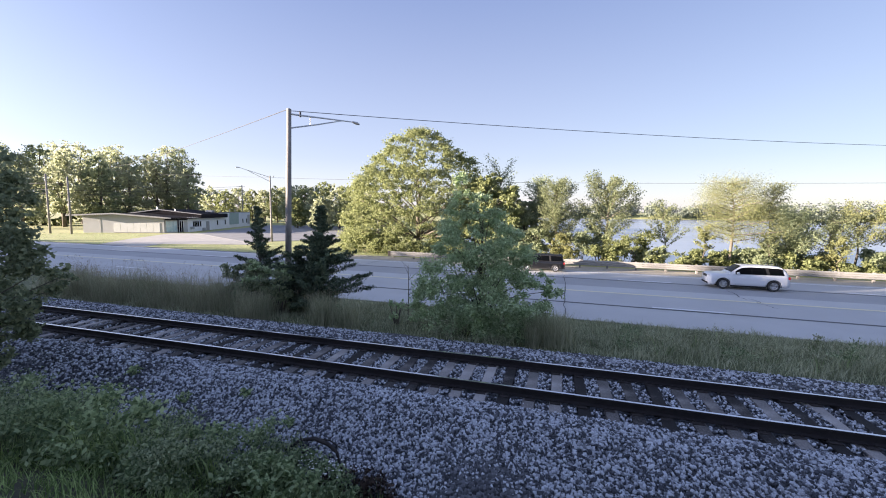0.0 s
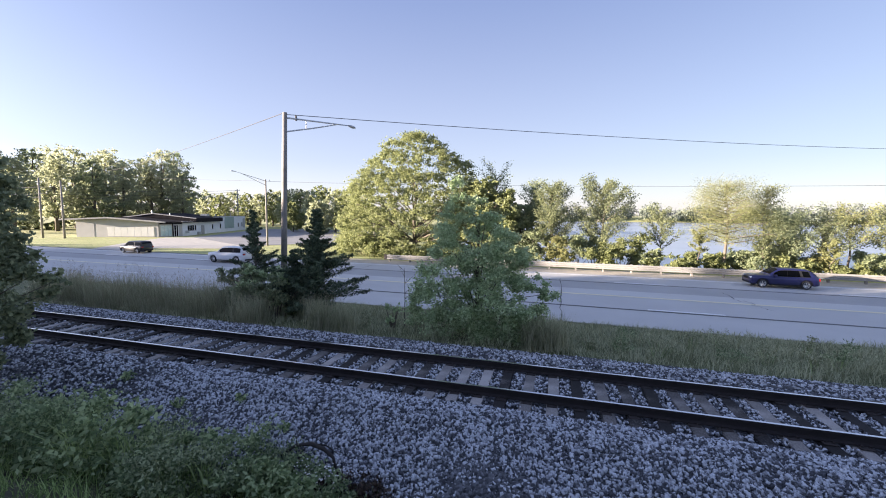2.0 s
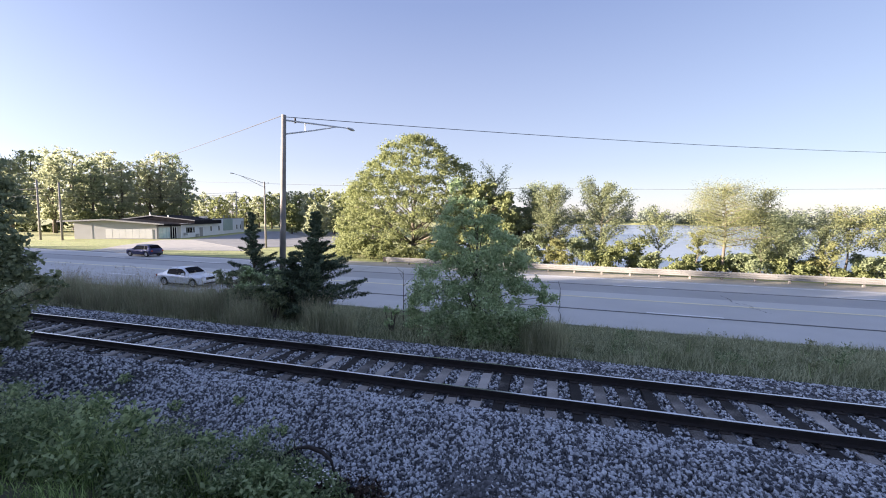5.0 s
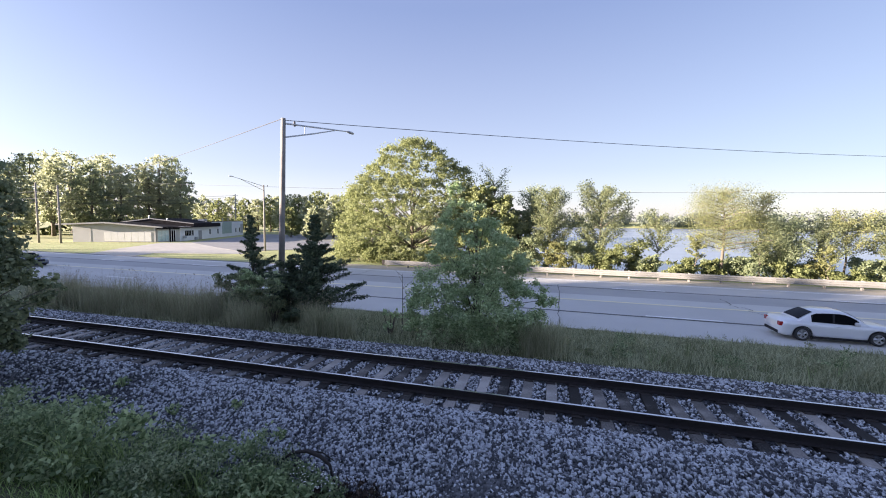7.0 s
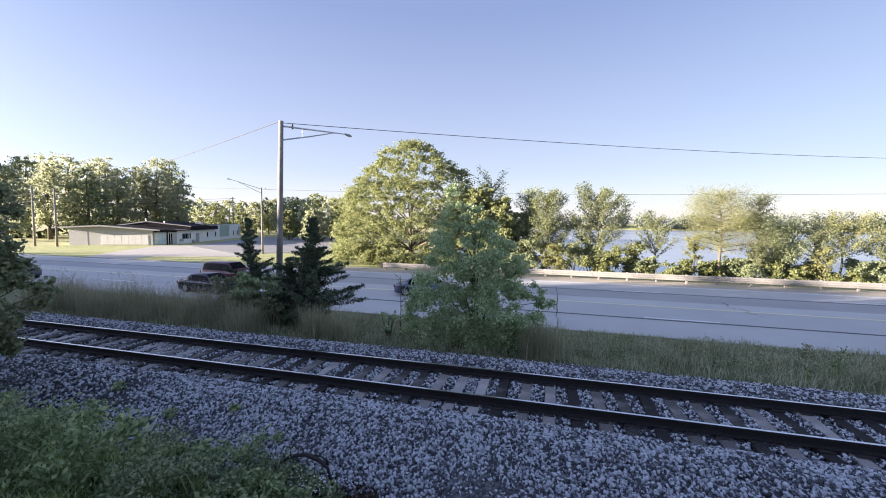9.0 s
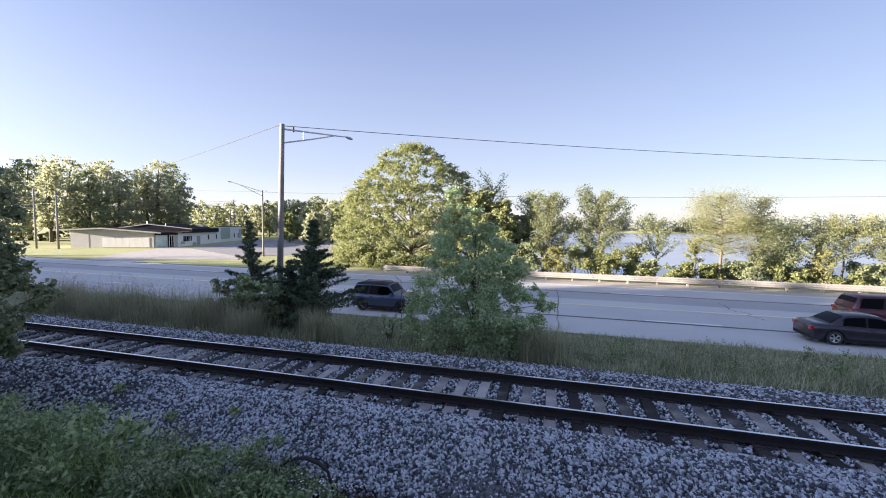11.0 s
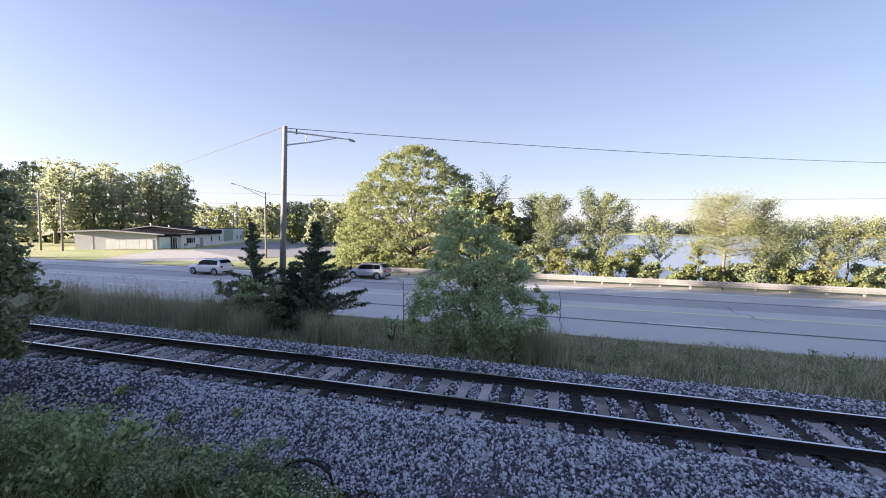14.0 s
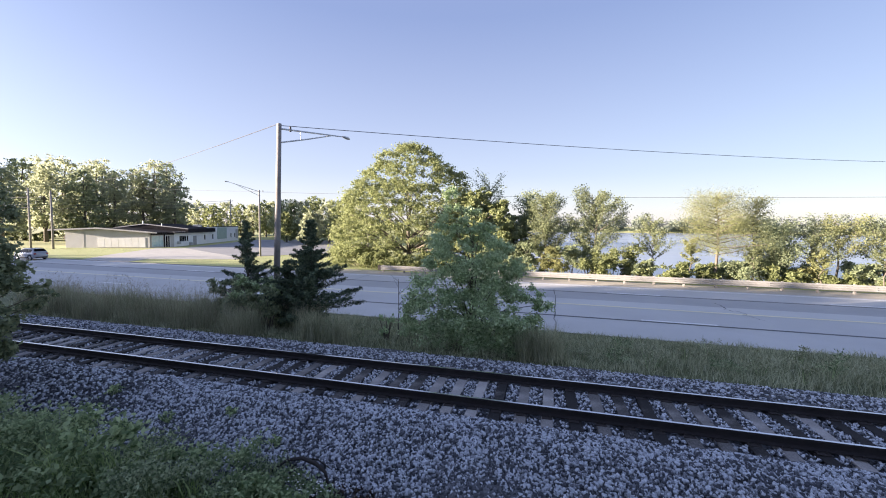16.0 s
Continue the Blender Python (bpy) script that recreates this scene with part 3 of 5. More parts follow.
def railway():
    track = thing("railway_track", 0, 0, 0)
    tagged(track, "single railway track with rusty rails on weathered timber ties", "railway track")
    x0, x1 = -110.0, 60.0
    head = [(-0.037, -0.007), (-0.027, 0.0), (0.027, 0.0), (0.037, -0.007), (0.035, -0.038), (0.009, -0.05), (0.009, -0.135), (0.075, -0.152), (0.075, -0.172), (-0.075, -0.172), (-0.075, -0.152), (-0.009, -0.135), (-0.009, -0.05), (-0.035, -0.038)]
    for y in (RAIL_A, RAIL_B):
        bm = bmesh.new()
        a, b = loft(bm, [[(x, y + p, q) for p, q in head] for x in (x0, x1)])
        bm.faces.new(a[::-1])
        bm.faces.new(b)
        bmesh.ops.recalc_face_normals(bm, faces=bm.faces)
        rail = part("rail", bm, [M["rail_steel"], M["rail_top"]], track, "rusty steel rail with a polished head")
        for p in rail.data.polygons:
            if p.normal.z > 0.95 and abs(p.center.z) < 0.003:
                p.material_index = 1
    shapes = []
    for k in range(6):
        rng = np.random.default_rng(40 + k)
        bm = one_box(-0.115, 0.115, -1.33, 1.33, -0.36, -0.185, bevel=0.012)
        bmesh.ops.subdivide_edges(bm, edges=[e for e in bm.edges if abs(e.verts[0].co.y - e.verts[1].co.y) > 1], cuts=5)
        for v in bm.verts:
            v.co += Vector((rng.normal(0, 0.006), rng.normal(0, 0.012), rng.normal(0, 0.004) - (0.004 if abs(v.co.x) > 0.1 else 0)))
        mesh = bpy.data.meshes.new("tie")
        bm.to_mesh(mesh)
        bm.free()
        mesh.materials.append(M["tie_wood"])
        shapes.append(mesh)
    plate = bpy.data.meshes.new("tie_plate")
    bm = one_box(-0.1, 0.1, -0.17, 0.17, -0.185, -0.168, bevel=0.004)
    for sx in (-0.06, 0.06):
        for sy in (-0.095, 0.095):
            box(bm, sx - 0.012, sx + 0.012, sy - 0.016, sy + 0.016, -0.17, -0.135, bevel=0.003)
    bm.to_mesh(plate)
    bm.free()
    plate.materials.append(M["plate"])
    rng = np.random.default_rng(3)
    for k in range(-80, 56):
        x = TIE_0 + TIE_STEP * k
        tie = new("tie", shapes[rng.integers(6)])
        tie.parent = track
        tie.matrix_local = pose(x + rng.normal(0, 0.015), (RAIL_A + RAIL_B) / 2 + rng.normal(0, 0.03), rng.normal(0, 0.005), 0, 0, rng.normal(0, 0.8))
        if -50 < k < 45:
            for y in (RAIL_A, RAIL_B):
                p = new("tie_plate", plate)
                p.parent = track
                p.matrix_local = pose(x, y, 0)


railway()
scatter_stones()


# ---- poles and cables ----
def lamp_pole(x, y, z, top, arm, rise, sx, sy, label, lean=0.0):
    pole = thing("street_lamp", x, y, z)
    bm = bmesh.new()
    tube(bm, [(0, 0, -0.3), (lean * 0.5, 0, top / 2), (lean, 0, top)], [0.17, 0.145, 0.115], 12)
    part("pole", bm, M["pole_wood"], pole, soft=True)
    tip = Vector((lean + sx * arm, sy * arm, top - 0.25 + rise))
    up, low = Vector((lean, 0, top - 0.25)), Vector((lean, 0, top - 0.95))
    bm = bmesh.new()
    join = up.lerp(tip, 0.78)
    tube(bm, [up, join, tip], [0.045, 0.04, 0.03], 8)
    tube(bm, [low, low.lerp(join, 0.5) - Vector((0, 0, 0.03)), join - Vector((0, 0, 0.02))], [0.04, 0.04, 0.03], 8)
    a, b = up.lerp(join, 0.36), low.lerp(join, 0.36)
    tube(bm, [a, b], [0.022, 0.022], 6)
    part("arm", bm, M["galv"], pole, "galvanised truss arm")
    bm = bmesh.new()
    way = Vector((sx, sy, 0)).normalized()
    tube(bm, [tip - way * 0.1, tip + way * 0.12, tip + way * 0.5, tip + way * 0.75, tip + way * 0.85], [0.04, 0.11, 0.15, 0.11, 0.03], 10)
    for v in bm.verts:
        v.co.z = tip.z + (v.co.z - tip.z) * (0.75 if v.co.z > tip.z else 0.4)
    part("lamp_head", bm, M["galv"], pole, "grey cobra-head lamp housing", True)
    bm = bmesh.new()
    tube(bm, [up + Vector((0.0, 0.9, 0.05)), up + Vector((0.0, 0.9, 0.30))], [0.06, 0.05], 8)
    part("insulator", bm, M["cable"], pole, "small dark insulator")
    return tagged(pole, label, "street lamp", "street lamps")


def post(name, x, y, z, top, r, label, cross=0.0, category="utility pole"):
    p = thing(name, x, y, z)
    bm = bmesh.new()
    tube(bm, [(0, 0, -0.3), (0, 0, top)], [r * 1.2, r * 0.85], 10)
    part("pole", bm, M["pole_wood"], p, soft=True)
    if cross:
        part("crossarm", one_box(-cross / 2, cross / 2, -0.06, 0.06, top - 0.6, top - 0.48, bevel=0.01), M["pole_wood"], p)
        for s in (-0.45, 0, 0.45):
            bm = bmesh.new()
            tube(bm, [(s * cross, 0, top - 0.5), (s * cross, 0, top - 0.3)], [0.05, 0.04], 6)
            part("insulator", bm, M["galv"], p)
    return tagged(p, label, category, "utility poles")


def cable(a, b, sag, r, label="black overhead cable"):
    a, b = Vector(a), Vector(b)
    bm = bmesh.new()
    n = 18
    tube(bm, [a.lerp(b, i / n) - Vector((0, 0, sag * 4 * (i / n) * (1 - i / n))) for i in range(n + 1)], [r] * (n + 1), 5)
    return tagged(part("overhead_cable", bm, M["cable"]), label, "cable", "overhead cables")


lamp_pole(-13.65, 17.5, -1.5, 10.13, 6.2, 0.9, 0.02, 1.0, "tall timber pole with a long arm and street lamp", 0.36)
lamp_pole(-47.0, 56.5, -2.0, 11.1, 6.5, 0.9, 0.0, -1.0, "distant timber pole with a street lamp arm")
post("utility_pole", -95.7, 56.3, -2.0, 11.6, 0.17, "weathered timber utility pole on the lawn", 0)
post("utility_pole", -101.2, 55.8, -2.0, 12.2, 0.17, "weathered timber utility pole on the lawn", 0)
post("utility_pole", -146.0, 96.0, -2.0, 19.0, 0.18, "distant timber utility pole beside the trees", 2.4)
post("utility_pole", -101.0, 108.0, -1.8, 13.0, 0.16, "distant timber utility pole behind the building", 2.0)
post("utility_pole", -36.0, 75.0, -1.9, 6.0, 0.12, "short timber pole beyond the road", 0)
post("utility_pole", 37.0, 51.5, -2.6, 14.0, 0.17, "timber utility pole beside the lake road", 2.4)
cable((-13.4, 17.5, 8.55), (37, 51.5, 10.3), 0.35, 0.017, "long black overhead cable across the road")
cable((-13.4, 17.5, 8.6), (-146, 96, 16.8), 1.0, 0.02, "long black overhead cable towards the woods")
cable((-47, 56.5, 8.8), (37, 51.5, 6.9), 0.4, 0.02, "thin black overhead cable along the lake road")
cable((-146, 96, 16.0), (-47, 56.5, 8.85), 0.5, 0.022, "thin black overhead cable along the lake road")
for h, far in ((6.9, 10.3), (6.2, 9.3), (8.2, 10.8)):
    cable((-97, 54, h), (-101, 108, far), 0.8, 0.035, "black cable between distant poles")
    cable((-190, 52, h), (-97, 54, h), 0.6, 0.035, "black cable between distant poles")


# ---- guardrail ----
def guardrail(x0, x1, v, label):
    """A triple-wave beam in overlapping panels on blocked-out posts, with a flared end plate."""
    g = thing("guardrail", 0, 0, 0)
    prof = [(0.0, 0.27)]
    for k in range(3):
        h = 0.28 + 0.18 * k
        prof += [(-0.07, h + 0.035), (-0.07, h + 0.105), (0.0, h + 0.14), (0.0, h + 0.17)]
    prof += [(0.012, prof[-1][1]), (0.012, 0.27)]
    x = x0
    while x < x1:
        e = min(x + 3.81, x1)
        bm = bmesh.new()
        a, b = loft(bm, [[(q, v - SLOPE * q + p - (0.006 if q == x else 0.0), ROAD_Z + h) for p, h in prof] for q in (x, e + 0.1)])
        bm.faces.new(a)
        bm.faces.new(b)
        bmesh.ops.recalc_face_normals(bm, faces=bm.faces)
        panel = part("rail_panel", bm, M["guard"], g, "dull galvanised corrugated beam")
        bolts = bmesh.new()
        for h in (0.36, 0.45, 0.63, 0.72):
            tube(bolts, [(x + 0.06, v - SLOPE * x - 0.005, ROAD_Z + h), (x + 0.06, v - SLOPE * x - 0.085, ROAD_Z + h)], [0.018, 0.018], 6)
        part("bolts", bolts, M["galv"], panel)
        x = e
    x = x0 + 0.25
    while x < x1:
        y = v - SLOPE * x
        part("post", one_box(x - 0.075, x + 0.075, y + 0.17, y + 0.37, ROAD_Z - 0.3, ROAD_Z + 0.83, bevel=0.01), M["pole_wood"], g, "weathered timber post")
        part("block", one_box(x - 0.07, x + 0.07, y + 0.012, y + 0.17, ROAD_Z + 0.33, ROAD_Z + 0.79, bevel=0.008), M["pole_wood"], g)
        x += 2.6
    part("end_plate", one_box(x0 - 0.32, x0 + 0.02, v - SLOPE * x0 - 0.09, v - SLOPE * x0 + 0.02, ROAD_Z + 0.25, ROAD_Z + 0.84, bevel=0.02), M["plate"], g, "dark flared end plate")
    return tagged(g, label, "guardrail")


guardrail(-18.9, 60.0, 42.2, "long galvanised steel guardrail on timber posts beside the lake")


# ---- building ----
def building():
    """A low block with a shallow gabled roof: grey front with a boarded window band, an angled entrance, a long white wing."""
    b = thing("commercial_building", -98.2, 60.7, -2.0, 22.5)
    x0, x1 = -0.8, 15.6

    def ridge(xs, zs, y0, y1, thick, name, mat, parent, label=""):
        bm = bmesh.new()
        loft(bm, [[(x, y, z) for x, z in zip(xs, zs)] + [(x, y, z - thick) for x, z in reversed(list(zip(xs, zs)))] for y in (y0, y1)])
        bmesh.ops.holes_fill(bm, edges=[e for e in bm.edges if e.is_boundary])
        bmesh.ops.recalc_face_normals(bm, faces=bm.faces)
        return part(name, bm, mat, parent, label)

    def angled(name, s0, s1, z0, z1, out, deep, mat, parent, label=""):
        """A panel on the angled entrance wall, between two shares of its length."""
        a, c = Vector((x1 + 0.1, 0.2, 0)), Vector((18.5, 4.0, 0))
        n = Vector((c.y - a.y, a.x - c.x, 0)).normalized()
        p, q = a.lerp(c, s0), a.lerp(c, s1)
        bm = bmesh.new()
        loft(bm, [[(w + n * k) + Vector((0, 0, z)) for w, k in ((p, out), (q, out), (q, out - deep), (p, out - deep))] for z in (z0, z1)])
        bmesh.ops.holes_fill(bm, edges=[e for e in bm.edges if e.is_boundary])
        bmesh.ops.recalc_face_normals(bm, faces=bm.faces)
        return part(name, bm, mat, parent, label)

    part("front_wall", one_box(x0, x1, 0, 0.3, -0.3, 3.15), M["wall_grey"], b, "grey painted front wall")
    ridge((x0, 6.0, x1), (3.62, 3.98, 3.3), 0.003, 0.3, 0.9, "gable", M["wall_grey"], b)
    part("side_wall", one_box(x0, x0 + 0.3, 0.3, 30, -0.3, 3.4), M["wall_grey"], b, "grey painted wall")
    part("back_wall", one_box(x0 + 0.3, 18.5, 41.7, 42, -0.3, 3.4), M["wall_grey"], b)
    part("wing_wall", one_box(18.3, 18.6, 4.0, 42, -0.3, 3.35), M["wall_white"], b, "white painted side wall")
    for k in range(7):
        part("shutter_panel", one_box(5.4 + k * 1.34, 6.7 + k * 1.34, -0.05, -0.002, 0.12, 2.15, bevel=0.01), M["panel"], b, "pale boarded window panel")
    part("window_sill", one_box(5.3, 14.9, -0.09, -0.003, 0.02, 0.12, bevel=0.01), M["fascia"], b)
    part("wall_joint", one_box(2.7, 2.78, -0.03, -0.002, -0.1, 3.1), M["fascia"], b)
    # angled entrance
    angled("entrance_wall", 0.0, 1.0, -0.3, 3.15, 0.0, 0.2, M["wall_grey"], b)
    for k in range(3):
        angled("mural_panel", 0.05 + 0.16 * k, 0.2 + 0.16 * k, 0.2, 2.5, 0.05, 0.046, M["mural"], b, "faded teal mural panel beside the entrance")
    angled("entrance_post", 0.54, 0.58, -0.2, 3.1, 0.3, 0.2, M["black_trim"], b, "dark canopy post")
    door = angled("door", 0.63, 0.8, 0.0, 2.5, 0.04, 0.036, M["glass"], b, "dark glass entrance door")
    for q in (0.61, 0.71, 0.8):
        angled("door_frame", q, q + 0.02, 0.0, 2.6, 0.07, 0.06, M["wall_white"], door)
    angled("canopy_beam", 0.0, 1.0, 2.75, 3.1, 0.12, 0.116, M["black_trim"], b, "dark canopy beam")
    # lower roof with deep eaves, and the raised roof behind it
    roof = ridge((-3.2, 6.0, 17.6), (3.82, 4.28, 3.35), -1.0, 41, 0.2, "roof", M["roof"], b, "low dark shingle roof")
    ridge((-3.25, 6.0, 17.65), (3.86, 4.32, 3.39), -1.12, -1.003, 0.3, "fascia", M["fascia"], roof, "grey fascia board")
    ridge((17.603, 19.5), (3.35, 3.3), 2.6, 20, 0.22, "wing_eave", M["roof"], roof)
    upper = ridge((3.0, 9.5, 19.2), (4.2, 5.15, 4.05), 9.0, 24, 1.0, "upper_roof", M["roof"], roof, "raised dark low-pitched roof")
    ridge((2.9, 9.5, 19.3), (4.24, 5.2, 4.09), 8.85, 8.997, 0.2, "fascia", M["fascia"], upper, "pale fascia board")
    for x, y, z, h in ((12.6, 10.5, 4.5, 0.7), (8.5, 10.5, 4.8, 1.0), (16.0, 27.0, 3.3, 1.6), (17.0, 31.0, 3.3, 2.0), (16.5, 36.0, 3.3, 2.0)):
        bm = bmesh.new()
        tube(bm, [(x, y, z), (x, y, z + h)], [0.14, 0.14], 8)
        part("vent_pipe", bm, M["galv"], roof)
    part("roof_unit", one_box(14.5, 16.2, 21.5, 23.0, 4.2, 5.0, bevel=0.05), M["galv"], roof, "grey rooftop air unit")
    # far half of the wing has a taller parapet
    part("parapet", one_box(18.25, 18.66, 20.5, 42.1, 3.353, 4.35, bevel=0.03), M["wall_white"], b, "white parapet")
    part("parapet_cap", one_box(18.2, 18.72, 20.4, 42.2, 4.353, 4.5, bevel=0.02), M["roof"], b)
    part("wing_roof", one_box(4, 18.24, 24.2, 42.2, 3.6, 4.2, bevel=0.03), M["roof"], roof)
    for y in (6.2, 6.95, 7.7, 8.45, 9.5, 18.6, 23.4, 36.0, 39.0):
        w = part("window", one_box(18.602, 18.63, y, y + 0.6, 1.15, 2.3), M["glass"], b, "small dark window")
        part("window_frame", one_box(18.602, 18.66, y - 0.06, y + 0.66, 1.05, 1.15), M["fascia"], w)
        part("window_frame", one_box(18.602, 18.66, y - 0.06, y + 0.66, 2.3, 2.38), M["fascia"], w)
    part("service_door", one_box(18.602, 18.65, 12.6, 14.3, -0.1, 2.2, bevel=0.01), M["fascia"], b, "grey service door")
    part("green_panel", one_box(18.602, 18.68, 26.5, 33.0, 0.9, 4.2, bevel=0.01), M["green_panel"], b, "pale green wall panel")
    part("far_panel", one_box(18.602, 18.68, 40.0, 41.9, 0.7, 3.6, bevel=0.01), M["wall_grey"], b, "grey wall panel")
    for y in (4.9, 10.4):
        part("air_unit", one_box(18.65, 19.2, y, y + 0.8, 0.0 if y > 9 else 0.6, 0.7 if y > 9 else 1.2, bevel=0.05), M["galv"], b, "grey wall-side air unit")
    part("annex_wall", one_box(-5.2, x0 - 0.003, 6.5, 18, -0.3, 3.0, bevel=0.02), M["wall_grey"], b, "lower grey annex")
    part("annex_roof", one_box(-5.5, x0 - 0.003, 6.2, 18.5, 3.003, 3.25, bevel=0.03), M["fascia"], b)
    return tagged(b, "low grey and white commercial building with a dark roof", "building")


building()


def slab(name, pts, z, mat, label, category):
    bm = bmesh.new()
    top = [bm.verts.new((x, y, z)) for x, y in pts]
    low = [bm.verts.new((x, y, z - 0.3)) for x, y in pts]
    bm.faces.new(top)
    for i in range(len(pts)):
        j = (i + 1) % len(pts)
        bm.faces.new((top[j], top[i], low[i], low[j]))
    bmesh.ops.recalc_face_normals(bm, faces=bm.faces)
    return tagged(part(name, bm, mat), label, category, "", "structure")


slab("driveway", [(-66, 42.0), (-57, 41.8), (-59, 46.5), (-46, 50.5), (-50, 54), (-76, 68), (-81, 66), (-72.5, 51)], -1.99, M["concrete"], "pale concrete driveway apron", "driveway")
slab("parking_lot", [(-76, 68.1), (-50, 54.1), (-40, 66), (-52, 110), (-76, 118), (-94, 112)], -1.985, M["asphalt_lot"], "grey asphalt parking lot beside the building", "parking lot")


# ---- trees ----
def planted(x, y):
    return float(ground_z(x, y))


def at(v, ang):
    """A place at distance v across the road, along a heading in degrees from straight across."""
    return math.tan(radians(ang)) * v, v


# large broadleaf tree across the road
def broad_dome(heights, widths, deep, count, seed):
    """Many small sprays over a lumpy broad dome whose half-width is given at some heights, and some within it."""
    rng = np.random.default_rng(seed)
    area = np.cumsum([float(np.interp(h, heights, widths)) + 2.0 for h in np.linspace(0, heights[-1], 100)])
    made = []
    for i in range(count):
        h = heights[-1] * (np.searchsorted(area, rng.random() * area[-1]) + rng.random()) / 100
        w = float(np.interp(h, heights, widths))
        a = rng.uniform(0, 2 * math.pi)
        lump = 0.5 + 0.25 * math.sin(4 * a + 1.1 * h) + 0.25 * math.sin(7 * a - 0.9 * h + 1.3) * math.cos(1.9 * h + 2 * a)
        k = 0.82 + 0.17 * lump - 0.1 * rng.random() ** 2 - (0.45 * rng.random() if i % 6 == 0 else 0)
        s = rng.uniform(0.5, 1.05)
        made.append((w * k * math.cos(a), deep * w / widths[0] * k * math.sin(a), min(h, heights[-1] - 0.2) - 0.4 * lump, s, rng.uniform(0.45, 0.75)))
    return made


tree("broadleaf_tree", "large round-crowned broadleaf tree lit by low sun", "tree", -19.0, 52.5, -2.05, 14.0, 9.3, 0.8, "leaf_big", 140000, 0.14, 11, shell=0.0, limbs=34, each=1, share=0.95, flat=0.55,
     crown=broad_dome((0, 3, 6, 9.6, 12.3, 13.9, 15.5, 16.9), (12.2, 12.2, 11.7, 10.3, 7.9, 6.0, 3.6, 0.8), 7.6, 1700, 11))
tree("broadleaf_tree", "leafy tree with lit top behind the verge shrub", "tree", -9.0, 50.0, -2.4, 11.0, 4.4, 1.5, "leaf_big", 25500, 0.22, 12, "round", 30)
branchy_tree("bare_branched_tree", "sparse tree with bare upper branches", "tree", -8.0, 54.5, -2.4, 13.4, 4.2, "leaf_dark", 4200, 0.11, 13, 26, 1.3, 0.4, spread=0.07)
# lakeside trees
tree("dark_shade_tree", "dark leafy tree beside the lake", "tree", -4.2, 51.0, -2.3, 7.7, 3.6, 0.3, "leaf_dark", 26000, 0.17, 14, "round", 34)
branchy_tree("slender_tree", "sparse tree beside the lake", "tree", -2.9, 53.5, -2.4, 11.2, 2.6, "leaf_dark", 6000, 0.104, 15, 22, 1.3, 0.5, spread=0.1)
branchy_tree("lakeside_tree", "upright tree with pale top leaves beside the lake", "tree", -0.5, 49.5, -2.1, 10.3, 4.4, "leaf_lake", 20000, 0.1, 16, 32, 0.95, 0.1, spread=0.07)
branchy_tree("lakeside_tree", "upright tree with spreading crown beside the lake", "tree", 5.4, 49.0, -2.1, 10.6, 4.6, "leaf_lake", 18000, 0.1, 17, 28, 0.95, 0.15, spread=0.065)
branchy_tree("sapling", "thin young tree beside the lake", "tree", 10.9, 47.5, -2.1, 7.1, 2.5, "leaf_lake", 3600, 0.104, 18, 20, 1.1, 0.3, trunk=0.009, spread=0.07)
branchy_tree("feathery_tree", "feathery yellow-green tree with wispy foliage", "tree", 16.4, 45.8, -2.05, 10.4, 6.0, "leaf_pale", 42000, 0.055, 19, 40, 0.36, 0.3, trunk=0.014, spread=0.095, droop=0.1)
branchy_tree("feathery_tree", "smaller feathery grey-green tree", "tree", 20.6, 48.0, -2.1, 9.6, 2.8, "leaf_pale", 8200, 0.070, 20, 22, 0.8, 0.5, trunk=0.01, spread=0.10)
branchy_tree("lakeside_tree", "dark narrow tree beside the lake", "tree", 21.8, 46.6, -2.1, 6.4, 2.6, "leaf_dark", 18000, 0.099, 21, 28, 1.0, 0.1, spread=0.15)
branchy_tree("lakeside_tree", "low spreading tree beside the lake", "tree", 24.8, 46.6, -2.1, 6.2, 3.4, "leaf_lake", 6000, 0.09, 22, 20, 0.6, 0.35, spread=0.07)
branchy_tree("lakeside_tree", "low spreading pale tree beside the lake", "tree", 27.4, 47.5, -2.1, 7.2, 4.0, "leaf_pale", 7000, 0.09, 23, 20, 0.6, 0.4, spread=0.07)
branchy_tree("lakeside_tree", "leafy tree beside the guardrail", "tree", 30.6, 46.5, -2.1, 7.4, 4.2, "leaf_lake", 8500, 0.09, 24, 22, 0.6, 0.35, spread=0.07)
branchy_tree("lakeside_tree", "leafy tree beside the guardrail", "tree", 34.6, 46.5, -2.1, 7.4, 4.2, "leaf_dark", 9000, 0.09, 25, 24, 0.7, 0.3, spread=0.08)
for i, (x, y, h) in enumerate(((19.2, 44.6, 4.2), (24.6, 44.6, 4.0), (29.3, 44.5, 4.4), (14.0, 45.6, 5.0))):
    branchy_tree("sapling", "thin pale-stemmed sapling behind the guardrail", "tree", x, y, -2.05, h, 1.5, "leaf_pale" if i % 2 else "leaf_lake", 2600, 0.087, 60 + i, 12, 0.9, 0.4, "saplings behind the guardrail", 0.012)


